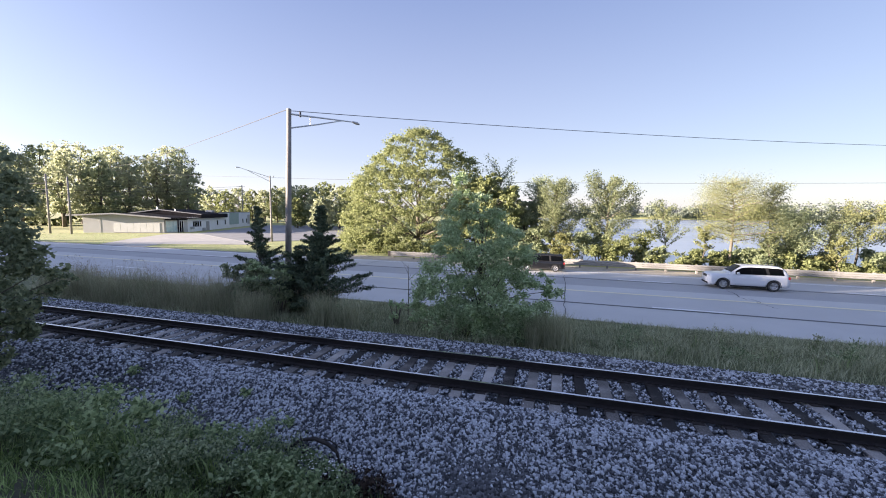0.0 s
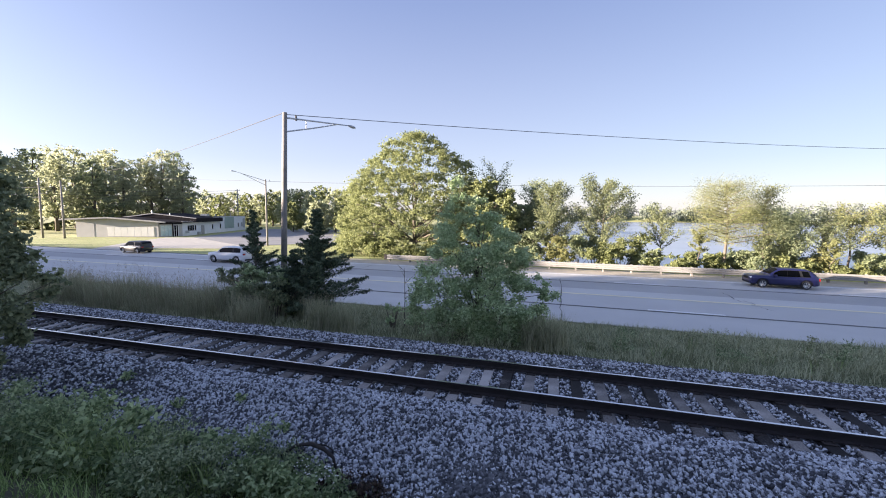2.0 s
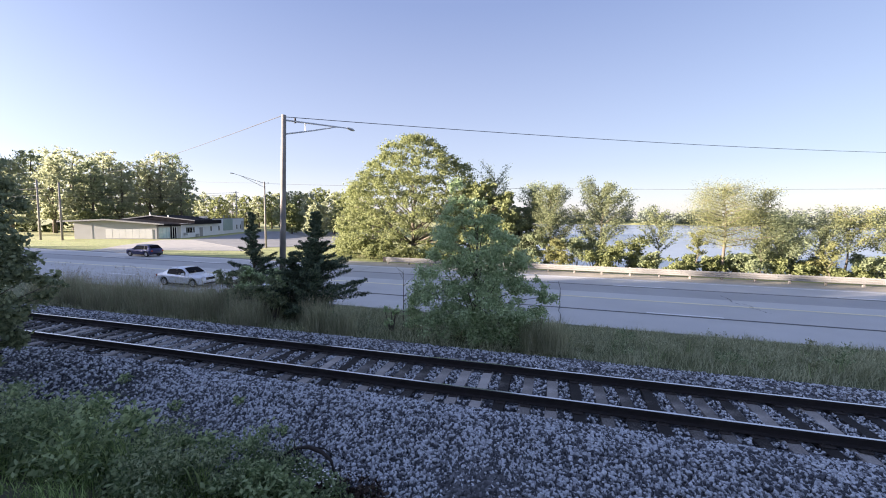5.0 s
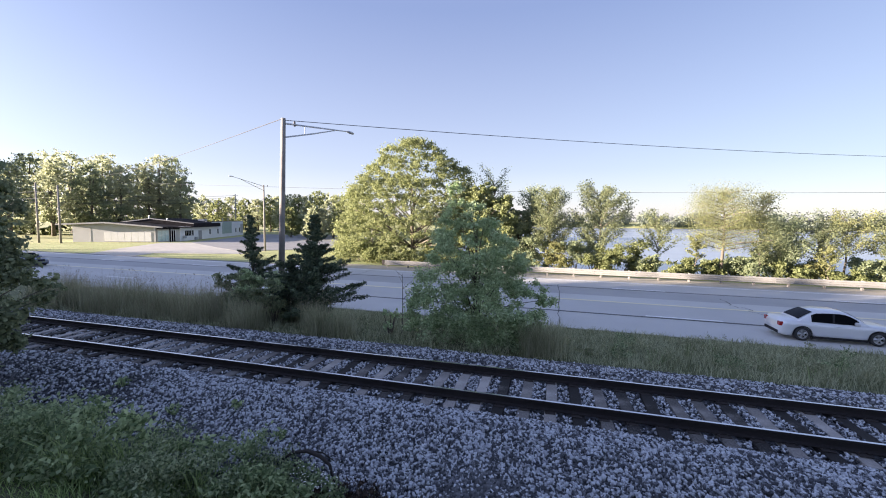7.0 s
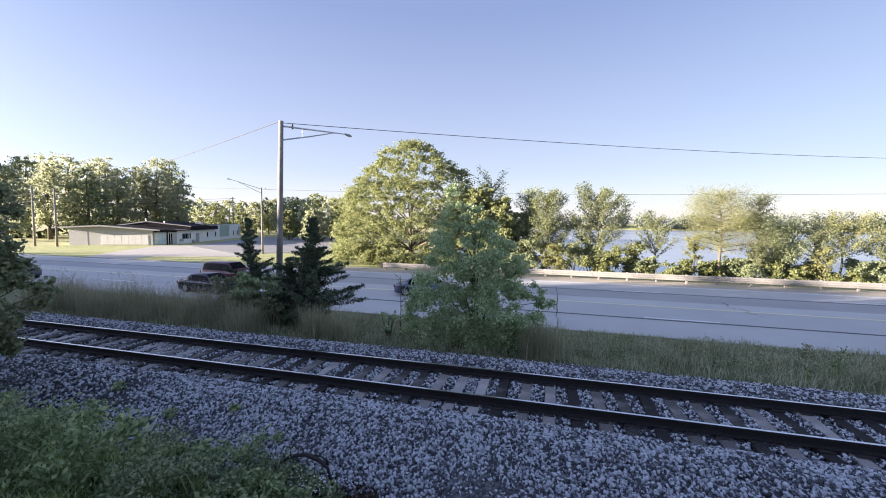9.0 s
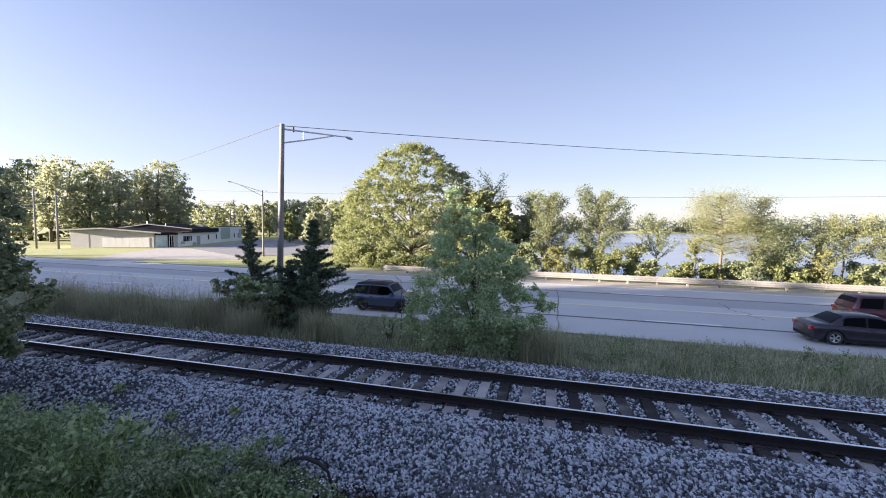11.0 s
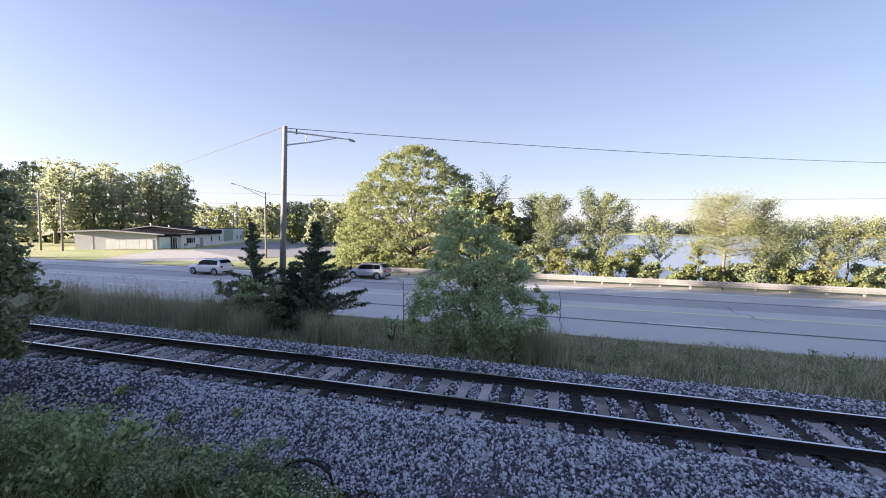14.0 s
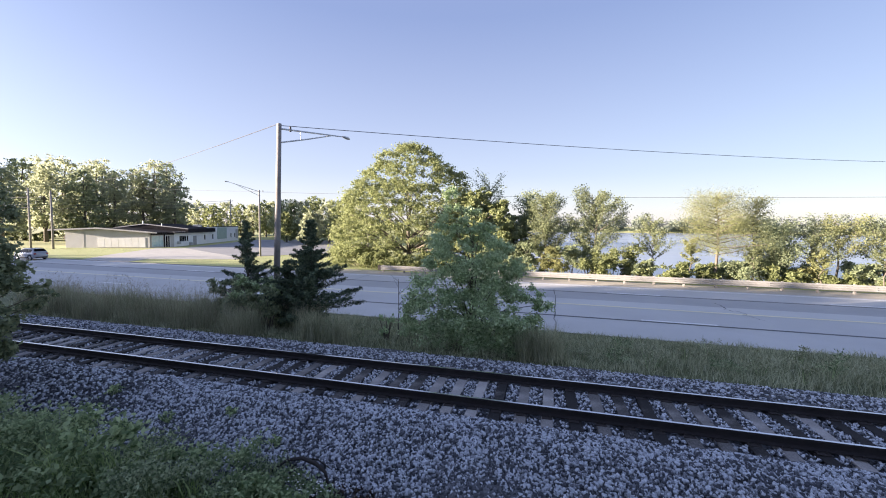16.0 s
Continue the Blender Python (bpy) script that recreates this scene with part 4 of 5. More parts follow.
def shrub(x, y, r, h, mat, leaves, size, seed, label, group=""):
    rng = np.random.default_rng(seed)
    s = thing("shrub", x, y, planted(x, y) - 0.05)
    clumps = [(rng.uniform(-0.75, 0.75) * r, rng.uniform(-0.5, 0.5) * r, h * rng.uniform(0.2, 0.78), r * rng.uniform(0.28, 0.45), rng.uniform(0.6, 1.0)) for _ in range(9)]
    bm = bmesh.new()
    for c in clumps[:9]:
        tube(bm, [(c[0] * 0.15, c[1] * 0.15, -0.1), (c[0] * 0.6, c[1] * 0.6, c[2] * 0.6), c[:3]], [0.03, 0.02, 0.008], 5)
    part("stalk", bm, M["bark"], s)
    pts, way = clump_points(sprays(clumps, rng, 6, 0.5), leaves, rng, 0.2)
    pts[:, 2] = np.maximum(pts[:, 2], 0.03)
    v, f = leaf_fan(pts, size, rng, way * 0.6)
    arrays("foliage", v, f, M[mat], s)
    return tagged(s, label, "shrub", group)


hedge = [(-2.5, 46.6, 2.2, 2.2, "leaf_dark"), (0.2, 45.8, 2.6, 4.3, "leaf_rust"), (2.6, 47.0, 2.6, 4.4, "leaf_dark"), (4.0, 45.3, 2.0, 2.6, "leaf_hedge"), (6.2, 45.6, 2.4, 3.2, "leaf_hedge"),
         (7.2, 47.0, 2.8, 4.6, "leaf_hedge"), (9.6, 45.8, 1.8, 2.2, "leaf_dark"), (12.6, 45.2, 2.0, 1.8, "leaf_hedge"), (14.8, 45.4, 1.9, 2.0, "leaf_hedge"), (17.2, 46.6, 2.2, 2.2, "leaf_dark"),
         (19.8, 45.6, 2.0, 2.4, "leaf_dark"), (21.8, 44.8, 1.6, 1.9, "leaf_hedge"), (24.0, 45.9, 2.1, 2.2, "leaf_rust"), (26.2, 45.0, 1.9, 1.6, "leaf_hedge"), (28.6, 46.0, 2.1, 2.4, "leaf_dark"),
         (31.2, 44.9, 1.9, 1.7, "leaf_hedge"), (33.8, 45.5, 2.1, 2.3, "leaf_dark"), (36.6, 45.0, 2.0, 2.0, "leaf_hedge"), (-5.4, 47.0, 2.0, 2.4, "leaf_dark"), (-7.6, 48.5, 2.4, 3.8, "leaf_dark"), (-3.6, 48.5, 2.4, 4.4, "leaf_dark"), (-0.8, 48.8, 2.2, 3.6, "leaf_dark"), (4.6, 48.6, 2.4, 4.4, "leaf_dark"), (9.4, 48.0, 1.8, 1.8, "leaf_dark"), (15.6, 48.2, 2.0, 2.0, "leaf_dark"), (18.6, 48.2, 2.2, 2.4, "leaf_dark"), (21.0, 47.6, 2.2, 2.9, "leaf_dark"), (25.2, 48.0, 2.2, 2.4, "leaf_dark"), (30.0, 48.4, 2.2, 2.5, "leaf_dark"), (34.6, 48.0, 2.4, 3.0, "leaf_dark"), (39.5, 45.5, 2.3, 2.6, "leaf_hedge")]
for i, (x, y, r, h, m) in enumerate(hedge):
    words = {"leaf_dark": "dark green", "leaf_rust": "yellow-brown turning", "leaf_hedge": "sunlit yellow-green"}[m]
    shrub(x, y, r, h, m, 4000, 0.125, 200 + i, words + " shrub behind the lakeside guardrail", "lakeside shrubs")
for i, (x, y, r, h) in enumerate(((-25, 49, 2.8, 3.2), (-21.5, 47.6, 2.2, 2.2), (-13.4, 48.2, 2.6, 2.8), (-10.5, 47.6, 2.2, 2.2), (-17.2, 47.0, 2.0, 1.8))):
    shrub(x, y, r, h, "leaf_big", 4600, 0.17, 260 + i, "leafy sunlit shrub under the large tree", "shrubs under the large tree")

# near verge: leafy shrub-tree, cedars, sapling
tree("verge_shrub", "tall leafy green shrub on the railway verge", "shrub", -2.75, 14.6, -1.0, 6.0, 2.5, 0.3, "leaf_bush", 56000, 0.06, 31, trunk=0.011, shell=0.15, limbs=24, each=10, share=0.42, flat=0.8,
     crown=[(-0.7, 0, 5.55, 0.42, 1.3), (-0.3, 0.2, 5.05, 0.5, 1.1), (-1.0, -0.2, 4.8, 0.45, 1.0), (0.3, 0, 4.5, 0.5, 1.0), (-1.35, 0.2, 4.1, 0.5, 0.9), (-0.5, -0.4, 4.3, 0.65, 1.0), (0.3, 0.4, 3.8, 0.65, 1.0),
            (1.0, -0.2, 3.7, 0.5, 0.9), (-1.1, -0.5, 3.5, 0.75, 0.9), (0.4, -0.6, 3.2, 0.8, 0.9), (1.4, 0, 2.9, 0.65, 0.8), (-1.7, 0, 2.9, 0.6, 0.8), (-0.5, -0.8, 2.6, 0.9, 0.9), (0.8, -0.7, 2.3, 0.9, 0.9),
            (1.9, 0, 2.1, 0.65, 0.7), (2.6, -0.1, 1.8, 0.45, 0.6), (-1.7, -0.3, 2.0, 0.8, 0.9), (-2.3, 0, 1.5, 0.55, 0.8), (0, -0.9, 1.6, 0.95, 0.9), (1.4, -0.6, 1.4, 0.85, 0.9), (-1.1, -0.6, 1.2, 0.9, 0.8), (0.6, -0.8, 0.8, 0.9, 0.7),
            (2.0, -0.2, 1.0, 0.7, 0.7), (-2.1, -0.2, 0.7, 0.7, 0.8), (-1.2, -0.7, 0.5, 0.8, 0.6), (1.5, -0.6, 0.45, 0.8, 0.6), (0.2, -0.9, 0.35, 0.8, 0.5), (-0.1, 0.8, 2.5, 1.0, 1.0), (0.2, 0.8, 1.2, 1.0, 1.0), (2.3, -0.3, 0.5, 0.5, 0.7)])


def cedar(x, y, z, h, r, seed, label, boughs=150):
    rng = np.random.default_rng(seed)
    c = thing("cedar", x, y, z)
    bm = bmesh.new()
    tube(bm, [(0, 0, -0.2), (0.03, 0, h * 0.5), (0, 0, h * 0.97)], [0.09, 0.05, 0.012], 7)
    pts, ways = [], []
    for i in range(boughs):
        u = rng.uniform(0.03, 0.98) ** 0.9
        a = rng.uniform(0, 6.28)
        prof = float(np.interp(u, [0, 0.12, 0.3, 0.45, 0.58, 0.75, 1], [0.8, 1.0, 0.92, 0.68, 0.38, 0.2, 0.02]))
        ln = r * prof * rng.uniform(0.4, 1.2) + 0.1
        s = Vector((0, 0, h * u))
        e = s + Vector((math.cos(a) * ln, math.sin(a) * ln, ln * rng.uniform(0.05, 0.7)))
        tube(bm, [s, s.lerp(e, 0.55) - Vector((0, 0, 0.04)), e], [0.02, 0.013, 0.004], 4)
        n = int(25 + 215 * ln)
        k = rng.random(n) ** 0.75
        base = np.array(s)[None] * (1 - k[:, None]) + np.array(e)[None] * k[:, None]
        pts.append(base + rng.normal(0, 0.1, (n, 3)) * (1.3 - 0.85 * k[:, None]) * (1.15 - 0.85 * u) * np.array([1, 1, 0.8]))
        ways.append(np.repeat(np.array([[math.cos(a), math.sin(a), 0.5]]), n, 0))
    part("trunk", bm, M["bark"], c)
    p, w = np.concatenate(pts), np.concatenate(ways)
    v, f = leaf_fan(p, 0.038, rng, w * 0.7, long=3.6)
    arrays("foliage", v, f, M["needle"], c)
    return tagged(c, label, "conifer", "verge cedars")


cedar(-10.15, 15.4, -1.1, 4.95, 1.95, 41, "dark green cedar with spreading branches on the verge", 170)
cedar(-14.05, 16.0, -1.1, 4.85, 1.6, 42, "slim dark cedar with a thin spire on the verge", 95)
cedar(-11.1, 15.0, -1.1, 3.1, 1.4, 43, "low dark cedar among shrubs on the verge", 70)
for i, (x, y, r, h, m) in enumerate(((-14.3, 14.7, 1.2, 2.5, "leaf_dark"), (-12.1, 14.5, 1.15, 3.2, "leaf_bush"), (-13.2, 14.4, 0.9, 2.3, "leaf_dark"), (-11.4, 14.1, 0.9, 2.2, "leaf_dark"))):
    shrub(x, y, r, h, m, 4200, 0.075, 280 + i, "leafy green shrub between the cedars" if m == "leaf_bush" else "dark green shrub between the cedars", "verge shrubs")


def bare_sapling(x, y, h, seed, label):
    rng = np.random.default_rng(seed)
    s = thing("bare_sapling", x, y, planted(x, y))
    bm = bmesh.new()
    tube(bm, [(0, 0, -0.1), (0.03, 0, h * 0.5), (0.0, 0.02, h)], [0.022, 0.016, 0.006], 6)
    for i in range(9):
        u = rng.uniform(0.3, 0.95)
        a = rng.uniform(0, 6.28)
        ln = rng.uniform(0.25, 0.55)
        e = Vector((math.cos(a) * ln, math.sin(a) * ln, h * u + ln * 0.9))
        twig = bmesh.new()
        tube(twig, [(0.02, 0, h * u), e], [0.009, 0.003], 4)
        part("twig", twig, M["bark"], s)
    part("stem", bm, M["bark"], s)
    return tagged(s, label, "sapling")


bare_sapling(-5.6, 14.3, 2.4, 5, "thin leafless sapling on the verge")
shrub(-6.1, 14.3, 0.38, 1.25, "leaf_bush", 160, 0.09, 290, "small leafy seedling on the verge")
shrub(12.4, 15.0, 0.35, 2.0, "leaf_dark", 130, 0.09, 291, "tall weed at the edge of the verge")

# near tree beside the bank
tree("bank_tree", "dark leafy young tree beside the railway bank", "tree", -14.4, 5.3, -0.9, 6.4, 2.2, 0.3, "leaf_dark", 17000, 0.07, 33, trunk=0.011, shell=0.1, limbs=19, each=7, share=0.5, flat=0.8,
     crown=[(1.48, 1.06, 5.39, 0.50, 0.9), (1.50, 1.21, 4.79, 0.38, 0.9), (1.81, 0.84, 4.38, 0.50, 0.9), (2.26, 0.71, 3.86, 0.42, 0.9), (2.57, 0.75, 3.34, 0.40, 0.9), (2.49, 0.51, 3.30, 0.55, 0.9), (2.86, 0.80, 3.02, 0.42, 0.9), (3.35, 0.93, 2.89, 0.24, 0.9), (2.95, 0.99, 2.56, 0.26, 0.9), (2.64, 0.47, 2.47, 0.50, 0.9), (2.28, 0.51, 1.77, 0.40, 0.9), (2.35, 0.71, 1.49, 0.26, 0.9), (0.69, 0.99, 4.99, 0.70, 0.9), (1.03, 0.65, 3.76, 0.70, 0.9), (1.48, 0.46, 2.59, 0.70, 0.9), (1.40, 0.31, 1.40, 0.70, 0.9), (1.89, 0.52, 0.97, 0.25, 0.9), (-0.43, 0.92, 5.41, 0.90, 0.9), (-0.51, 0.75, 3.99, 0.90, 0.9)])

# tall woods behind the building
def away(heading, dist):
    return dist * math.sin(radians(heading)), dist * math.cos(radians(heading))


spots = [(-67, 150, 23), (-64.5, 165, 24), (-63, 140, 19), (-61.5, 170, 25), (-60, 150, 22), (-58.5, 172, 27), (-57, 152, 21), (-55.5, 175, 27), (-54.5, 158, 21), (-53, 180, 26), (-52, 165, 23), (-51, 168, 28), (-49.7, 172, 28.5), (-49.0, 160, 20), (-66, 178, 27), (-69, 182, 29), (-56, 190, 29), (-60, 190, 29)]
for i, (a, d, h) in enumerate(spots):
    x, y = away(a, d)
    tree("woodland_tree", "tall broadleaf tree of the woods behind the building", "tree", x, y, -2.0, h, h * 0.30, h * 0.10, "far_haze_leaf" if i % 3 else "leaf_dark", 6600, 0.37, 300 + i, "round" if i % 2 else "dome", 46, group="woods behind the building", limbs=9, shell=0.05, each=5, share=0.5, flat=0.7)
low = [(-48, 205, 15), (-46.5, 200, 15), (-45, 195, 14), (-43.5, 205, 15.5), (-42, 190, 14), (-40.5, 185, 14), (-39, 175, 14.5), (-37, 160, 14.5), (-35.5, 150, 14.5), (-34, 140, 14), (-32.5, 132, 14.5), (-31, 120, 13), (-29, 110, 13), (-38, 190, 16), (-36.5, 125, 9), (-33.5, 110, 9)]
for i, (a, d, h) in enumerate(low):
    x, y = away(a, d)
    tree("distant_tree", "distant broadleaf tree beyond the parking lot", "tree", x, y, -1.9, h, h * 0.40, h * 0.05, "far_haze_leaf" if i % 2 else "leaf_big", 4800, 0.38, 330 + i, "dome", 36, group="distant trees", limbs=7, shell=0.05, each=5, share=0.5, flat=0.7)
for i, (x, y, h) in enumerate(((-62, 128, 9), (-58, 122, 8), (-66, 133, 8))):
    tree("spruce", "small conical spruce beyond the parking lot", "conifer", x, y, -1.9, h, 2.3, 0.4, "leaf_dark", 2600, 0.4, 350 + i, "cone", 22, group="distant spruces")
for i, (x, y, r, h) in enumerate(((-118, 84, 4, 4), (-128, 92, 5, 4.5), (-110, 96, 4, 4.5), (-138, 80, 4, 3.5), (-103, 100, 4, 5), (-150, 78, 5, 5), (-160, 72, 5, 4.5), (-142, 90, 5, 5), (-134, 99, 5, 5.5), (-126, 108, 5, 5), (-119, 113, 5, 5), (-172, 82, 6, 6))):
    shrub(x, y, r, h, "leaf_hedge", 1500, 0.5, 360 + i, "sunlit shrub at the edge of the woods", "woodland edge shrubs")


# far shore of the lake, and unseen woods added behind the bank to shade track and road
def woods(name, xs, ys, zs, hs, ws, per, size, mat, seed, label):
    rng = np.random.default_rng(seed)
    clumps = []
    for x, y, z, h, w in zip(xs, ys, zs, hs, ws):
        for k in range(5):
            clumps.append((x + rng.uniform(-0.4, 0.4) * w, y + rng.uniform(-0.4, 0.4) * w, z + h * rng.uniform(0.2, 0.8), w * rng.uniform(0.35, 0.55), rng.uniform(0.6, 1.0) * h / w * 0.7))
    pts, way = clump_points(clumps, per * len(xs), rng, 0.4)
    pts[:, 2] = np.maximum(pts[:, 2], np.min(zs))
    v, f = leaf_fan(pts, size, rng, way * 0.7)
    return tagged(arrays(name, v, f, M[mat]), label, "woods", "", "stuff")


n = 260
fx = np.linspace(-420, 1100, n) + RNG.uniform(-4, 4, n)
fy = 520 + 25 * np.sin(fx * 0.006) + 0.05 * fx + RNG.uniform(-7, 22, n)
woods("far_woods", fx, fy, np.full(n, -4.0), RNG.uniform(15, 25, n), RNG.uniform(11, 17, n), 260, 1.4, "shore_leaf", 71, "hazy tree line along the far lake shore")
n = 150
bx = np.linspace(-330, -7, n) + RNG.uniform(-1, 1, n)
by = -9 + RNG.uniform(-6, 2, n)
woods("bank_shade_woods", bx, by, np.full(n, 1.5), RNG.uniform(10.1, 10.5, n) * np.clip(0.5 - bx / 75, 0.6, 1) * np.where(bx < -105, 1.09, 1.0), RNG.uniform(5.5, 7, n), 420, 1.0, "needle", 72, "dense dark woods out of view, added on the bank to shade the railway")
# houses on the far shore
for i in range(6):
    x = 60 + i * 71 + RNG.uniform(-8, 8)
    y = 524 + 25 * math.sin(x * 0.006) + 0.05 * x
    h = thing("lake_house", x, y, -3.2)
    w = RNG.uniform(4.5, 7.5)
    part("wall", one_box(-w / 2, w / 2, -4, 4, 0, 3.2), M["pole_wood"], h)
    bm = bmesh.new()
    loft(bm, [[(s * (w / 2 + 0.5), -4.6, 3.2), (s * (w / 2 + 0.5), 0, 6.0), (s * (w / 2 + 0.5), 4.6, 3.2)] for s in (-1, 1)])
    bmesh.ops.holes_fill(bm, edges=bm.edges)
    part("roof", bm, M["roof"], h)
    tagged(h, "small grey house among trees on the far shore", "house", "far shore houses")


# ---- grass ----
def scatter(n, x0, x1, y0, y1, rng):
    x, y = rng.uniform(x0, x1, n), rng.uniform(y0, y1, n)
    return x, y, ground_z(x, y)


rng = np.random.default_rng(81)
x, y, z = scatter(64000, -24, 22, 12.7, 21.3, rng)
keep = y + SLOPE * x < 21.6
x, y, z = x[keep], y[keep], z[keep]
tuft = 0.5 + 0.5 * np.sin(x * 2.1 + 1.3 * np.sin(y * 1.7)) * np.sin(y * 2.6 + x * 0.7)
blades("verge_grass", x, y, z - 0.02, (0.14 + 0.26 * tuft) * rng.uniform(0.5, 1.3, len(x)), 0.02, "verge", rng, "dull green grass on the sloping verge", 1.1)
# tall grass stands in tufts that open towards their tops
tx, ty = rng.uniform(-25, -8.6, 95), rng.uniform(13.0, 15.2, 95)
th = rng.uniform(0.55, 1.5, 95) * np.clip(1.02 - (tx + 12) / 14, 0.6, 1.1)
pick = rng.integers(0, 95, 17000)
x, y = tx[pick] + rng.normal(0, 0.26, 17000), ty[pick] + rng.normal(0, 0.2, 17000)
h = th[pick] * rng.uniform(0.5, 1.15, 17000)
blades("tall_grass", x, y, ground_z(x, y) - 0.02, h, 0.012, "grass_dry", rng, "tall dry grass tufts beside the track", 0.6)
pick = rng.integers(0, 95, 1500)
x, y = tx[pick] + rng.normal(0, 0.34, 1500), ty[pick] + rng.normal(0, 0.25, 1500)
stem = th[pick] * rng.uniform(0.85, 1.3, 1500)
blades("seed_stems", x, y, ground_z(x, y) - 0.02, stem, 0.007, "seed_head", rng, "thin brown seed stems above the tall grass", 0.1)
tip = np.stack([x, y, ground_z(x, y) + stem * 0.93], 1)[:, None] + rng.normal(0, 1, (1500, 4, 3)) * np.array([0.03, 0.03, 0.08])
v, f = leaf_fan(tip.reshape(-1, 3), 0.022, rng, None, 0.6, 2.4)
tagged(arrays("seed_heads", v, f, M["seed_head"]), "loose brown seed heads of the tall grass", "grass", "", "stuff")
x = np.concatenate([rng.normal(c, 0.22, 420) for c in (-11.9, -11.5, -8.6, -7.6, -0.6, -0.2, 0.1)])
y = np.concatenate([rng.normal(c, 0.22, 420) for c in (12.9, 13.1, 13.0, 13.2, 13.4, 13.5, 13.3)])
blades("grass_tufts", x, y, ground_z(x, y), rng.uniform(0.6, 1.35, len(x)), 0.016, "grass_dry", rng, "dry seed-headed grass tufts at the ballast edge", 0.6)
x, y, z = scatter(26000, -100, -20, 42.5, 62, rng)
keep = (x < -66.5 - 0.63 * (y - 42.3)) | (x > -45) | ((x > -56.5) & (y < 46.0 + (x + 56.5) * 0.3) & (y > 42.6))
x, y, z = x[keep], y[keep], z[keep]
blades("lawn_grass", x, y, z, rng.uniform(0.03, 0.08, len(x)), 0.03, "grass_green", rng, "sunlit lawn grass across the road", 0.3)

# bank: weeds and grass in the foreground
x, y, z = scatter(15000, -13, -1.0, 2.5, 5.6, rng)
keep = (y < 5.5 - 0.9 * np.clip((x + 6) / 4, 0, 1)) 
x, y, z = x[keep], y[keep], z[keep]
blades("bank_grass", x, y, z - 0.02, rng.uniform(0.12, 0.42, len(x)) * (0.6 + 0.5 * np.sin(x * 3.1) * np.sin(y * 4.3 + x)), 0.013, "grass_lush", rng, "lush green grass on the near bank", 1.3)


def weed(x, y, r, h, seed, label, mat="weed", leaves=1900, size=0.05):
    rng = np.random.default_rng(seed)
    s = thing("weed_plant", x, y, planted(x, y) - 0.03)
    bm = bmesh.new()
    clumps = [(rng.uniform(-0.8, 0.8) * r, rng.uniform(-0.8, 0.8) * r, h * rng.uniform(0.25, 0.85), r * rng.uniform(0.25, 0.42), rng.uniform(0.5, 0.9)) for _ in range(14)]
    for c in clumps:
        tube(bm, [(c[0] * 0.3, c[1] * 0.3, -0.05), (c[0] * 0.7, c[1] * 0.7, c[2] * 0.6), c[:3]], [0.008, 0.006, 0.003], 4)
    tagged(part("stalk", bm, M["weed"], s), "thin green stems", "", "", "stuff")
    pts, way = clump_points(clumps, leaves, rng, 0.2)
    pts[:, 2] = np.maximum(pts[:, 2], 0.02)
    v, f = leaf_fan(pts, size, rng, way * 0.3, long=1.9)
    arrays("foliage", v, f, M[mat], s)
    return tagged(s, label, "weed", "bank weeds")


for i, (x, y, r, h) in enumerate(((-9.7, 5.0, 0.75, 0.75), (-11.0, 4.9, 0.8, 0.8), (-8.8, 4.8, 0.7, 0.8), (-7.9, 4.6, 0.7, 0.7), (-7.2, 4.7, 0.6, 0.55), (-6.5, 4.7, 0.6, 0.6), (-5.9, 4.8, 0.5, 0.55),
                                  (-5.2, 5.3, 0.6, 0.55), (-4.7, 5.5, 0.5, 0.6), (-4.4, 5.1, 0.55, 0.5), (-3.9, 5.2, 0.5, 0.42), (-5.6, 4.5, 0.6, 0.6), (-7.2, 4.2, 0.8, 0.7), (-3.2, 5.0, 0.4, 0.3), (-9.0, 4.2, 0.9, 0.8), (-6.4, 4.1, 0.6, 0.75), (-5.6, 4.0, 0.5, 0.6), (-4.9, 4.5, 0.5, 0.55), (-4.2, 4.6, 0.45, 0.5), (-8.2, 3.9, 0.6, 0.7), (-10.2, 4.3, 0.7, 0.8), (-3.6, 4.6, 0.4, 0.4), (-7.8, 3.5, 0.6, 0.7), (-5.2, 3.9, 0.5, 0.55))):
    kind = ("weed", "weed_dark", "weed_pale")[(i * 7) % 3]
    weed(x, y, r * 1.1, h * 1.45 * (0.8 + 0.35 * ((i * 5) % 4) / 3), 400 + i, {"weed": "leafy green weed", "weed_dark": "dark green leafy weed", "weed_pale": "pale grey-green leafy weed"}[kind] + " on the near bank", kind, (1100, 1500, 1300)[(i * 7) % 3], (0.052, 0.04, 0.032)[(i * 7) % 3])
for i, (x, y) in enumerate(((-7.6, 6.3), (-6.3, 6.6), (-9.6, 6.7), (-4.9, 6.2))):
    s = weed(x, y, 0.14, 0.22, 430 + i, "small weed growing through the ballast", "weed", 90, 0.04)
    s.location.z = float(bed_z(y))
wx = [(1.2, 14.0), (2.4, 14.6), (3.3, 13.8), (4.6, 15.0), (5.4, 14.1), (6.6, 14.5), (7.4, 13.7), (8.5, 14.6), (9.6, 14.0), (10.7, 14.8), (11.6, 13.9), (12.7, 14.6), (0.6, 16.0), (2.9, 17.2), (6.0, 17.0), (8.8, 16.9), (-1.0, 13.4), (-3.9, 13.3), (-7.0, 14.2), (-8.2, 13.8)]
for i, (x, y) in enumerate(wx):
    weed(x, y, 0.32 + 0.12 * (i % 3), 0.5 + 0.16 * (i % 4), 450 + i, "dull green leafy weed among the verge grass", "weed_pale" if i % 3 == 1 else "verge", 420, 0.036)
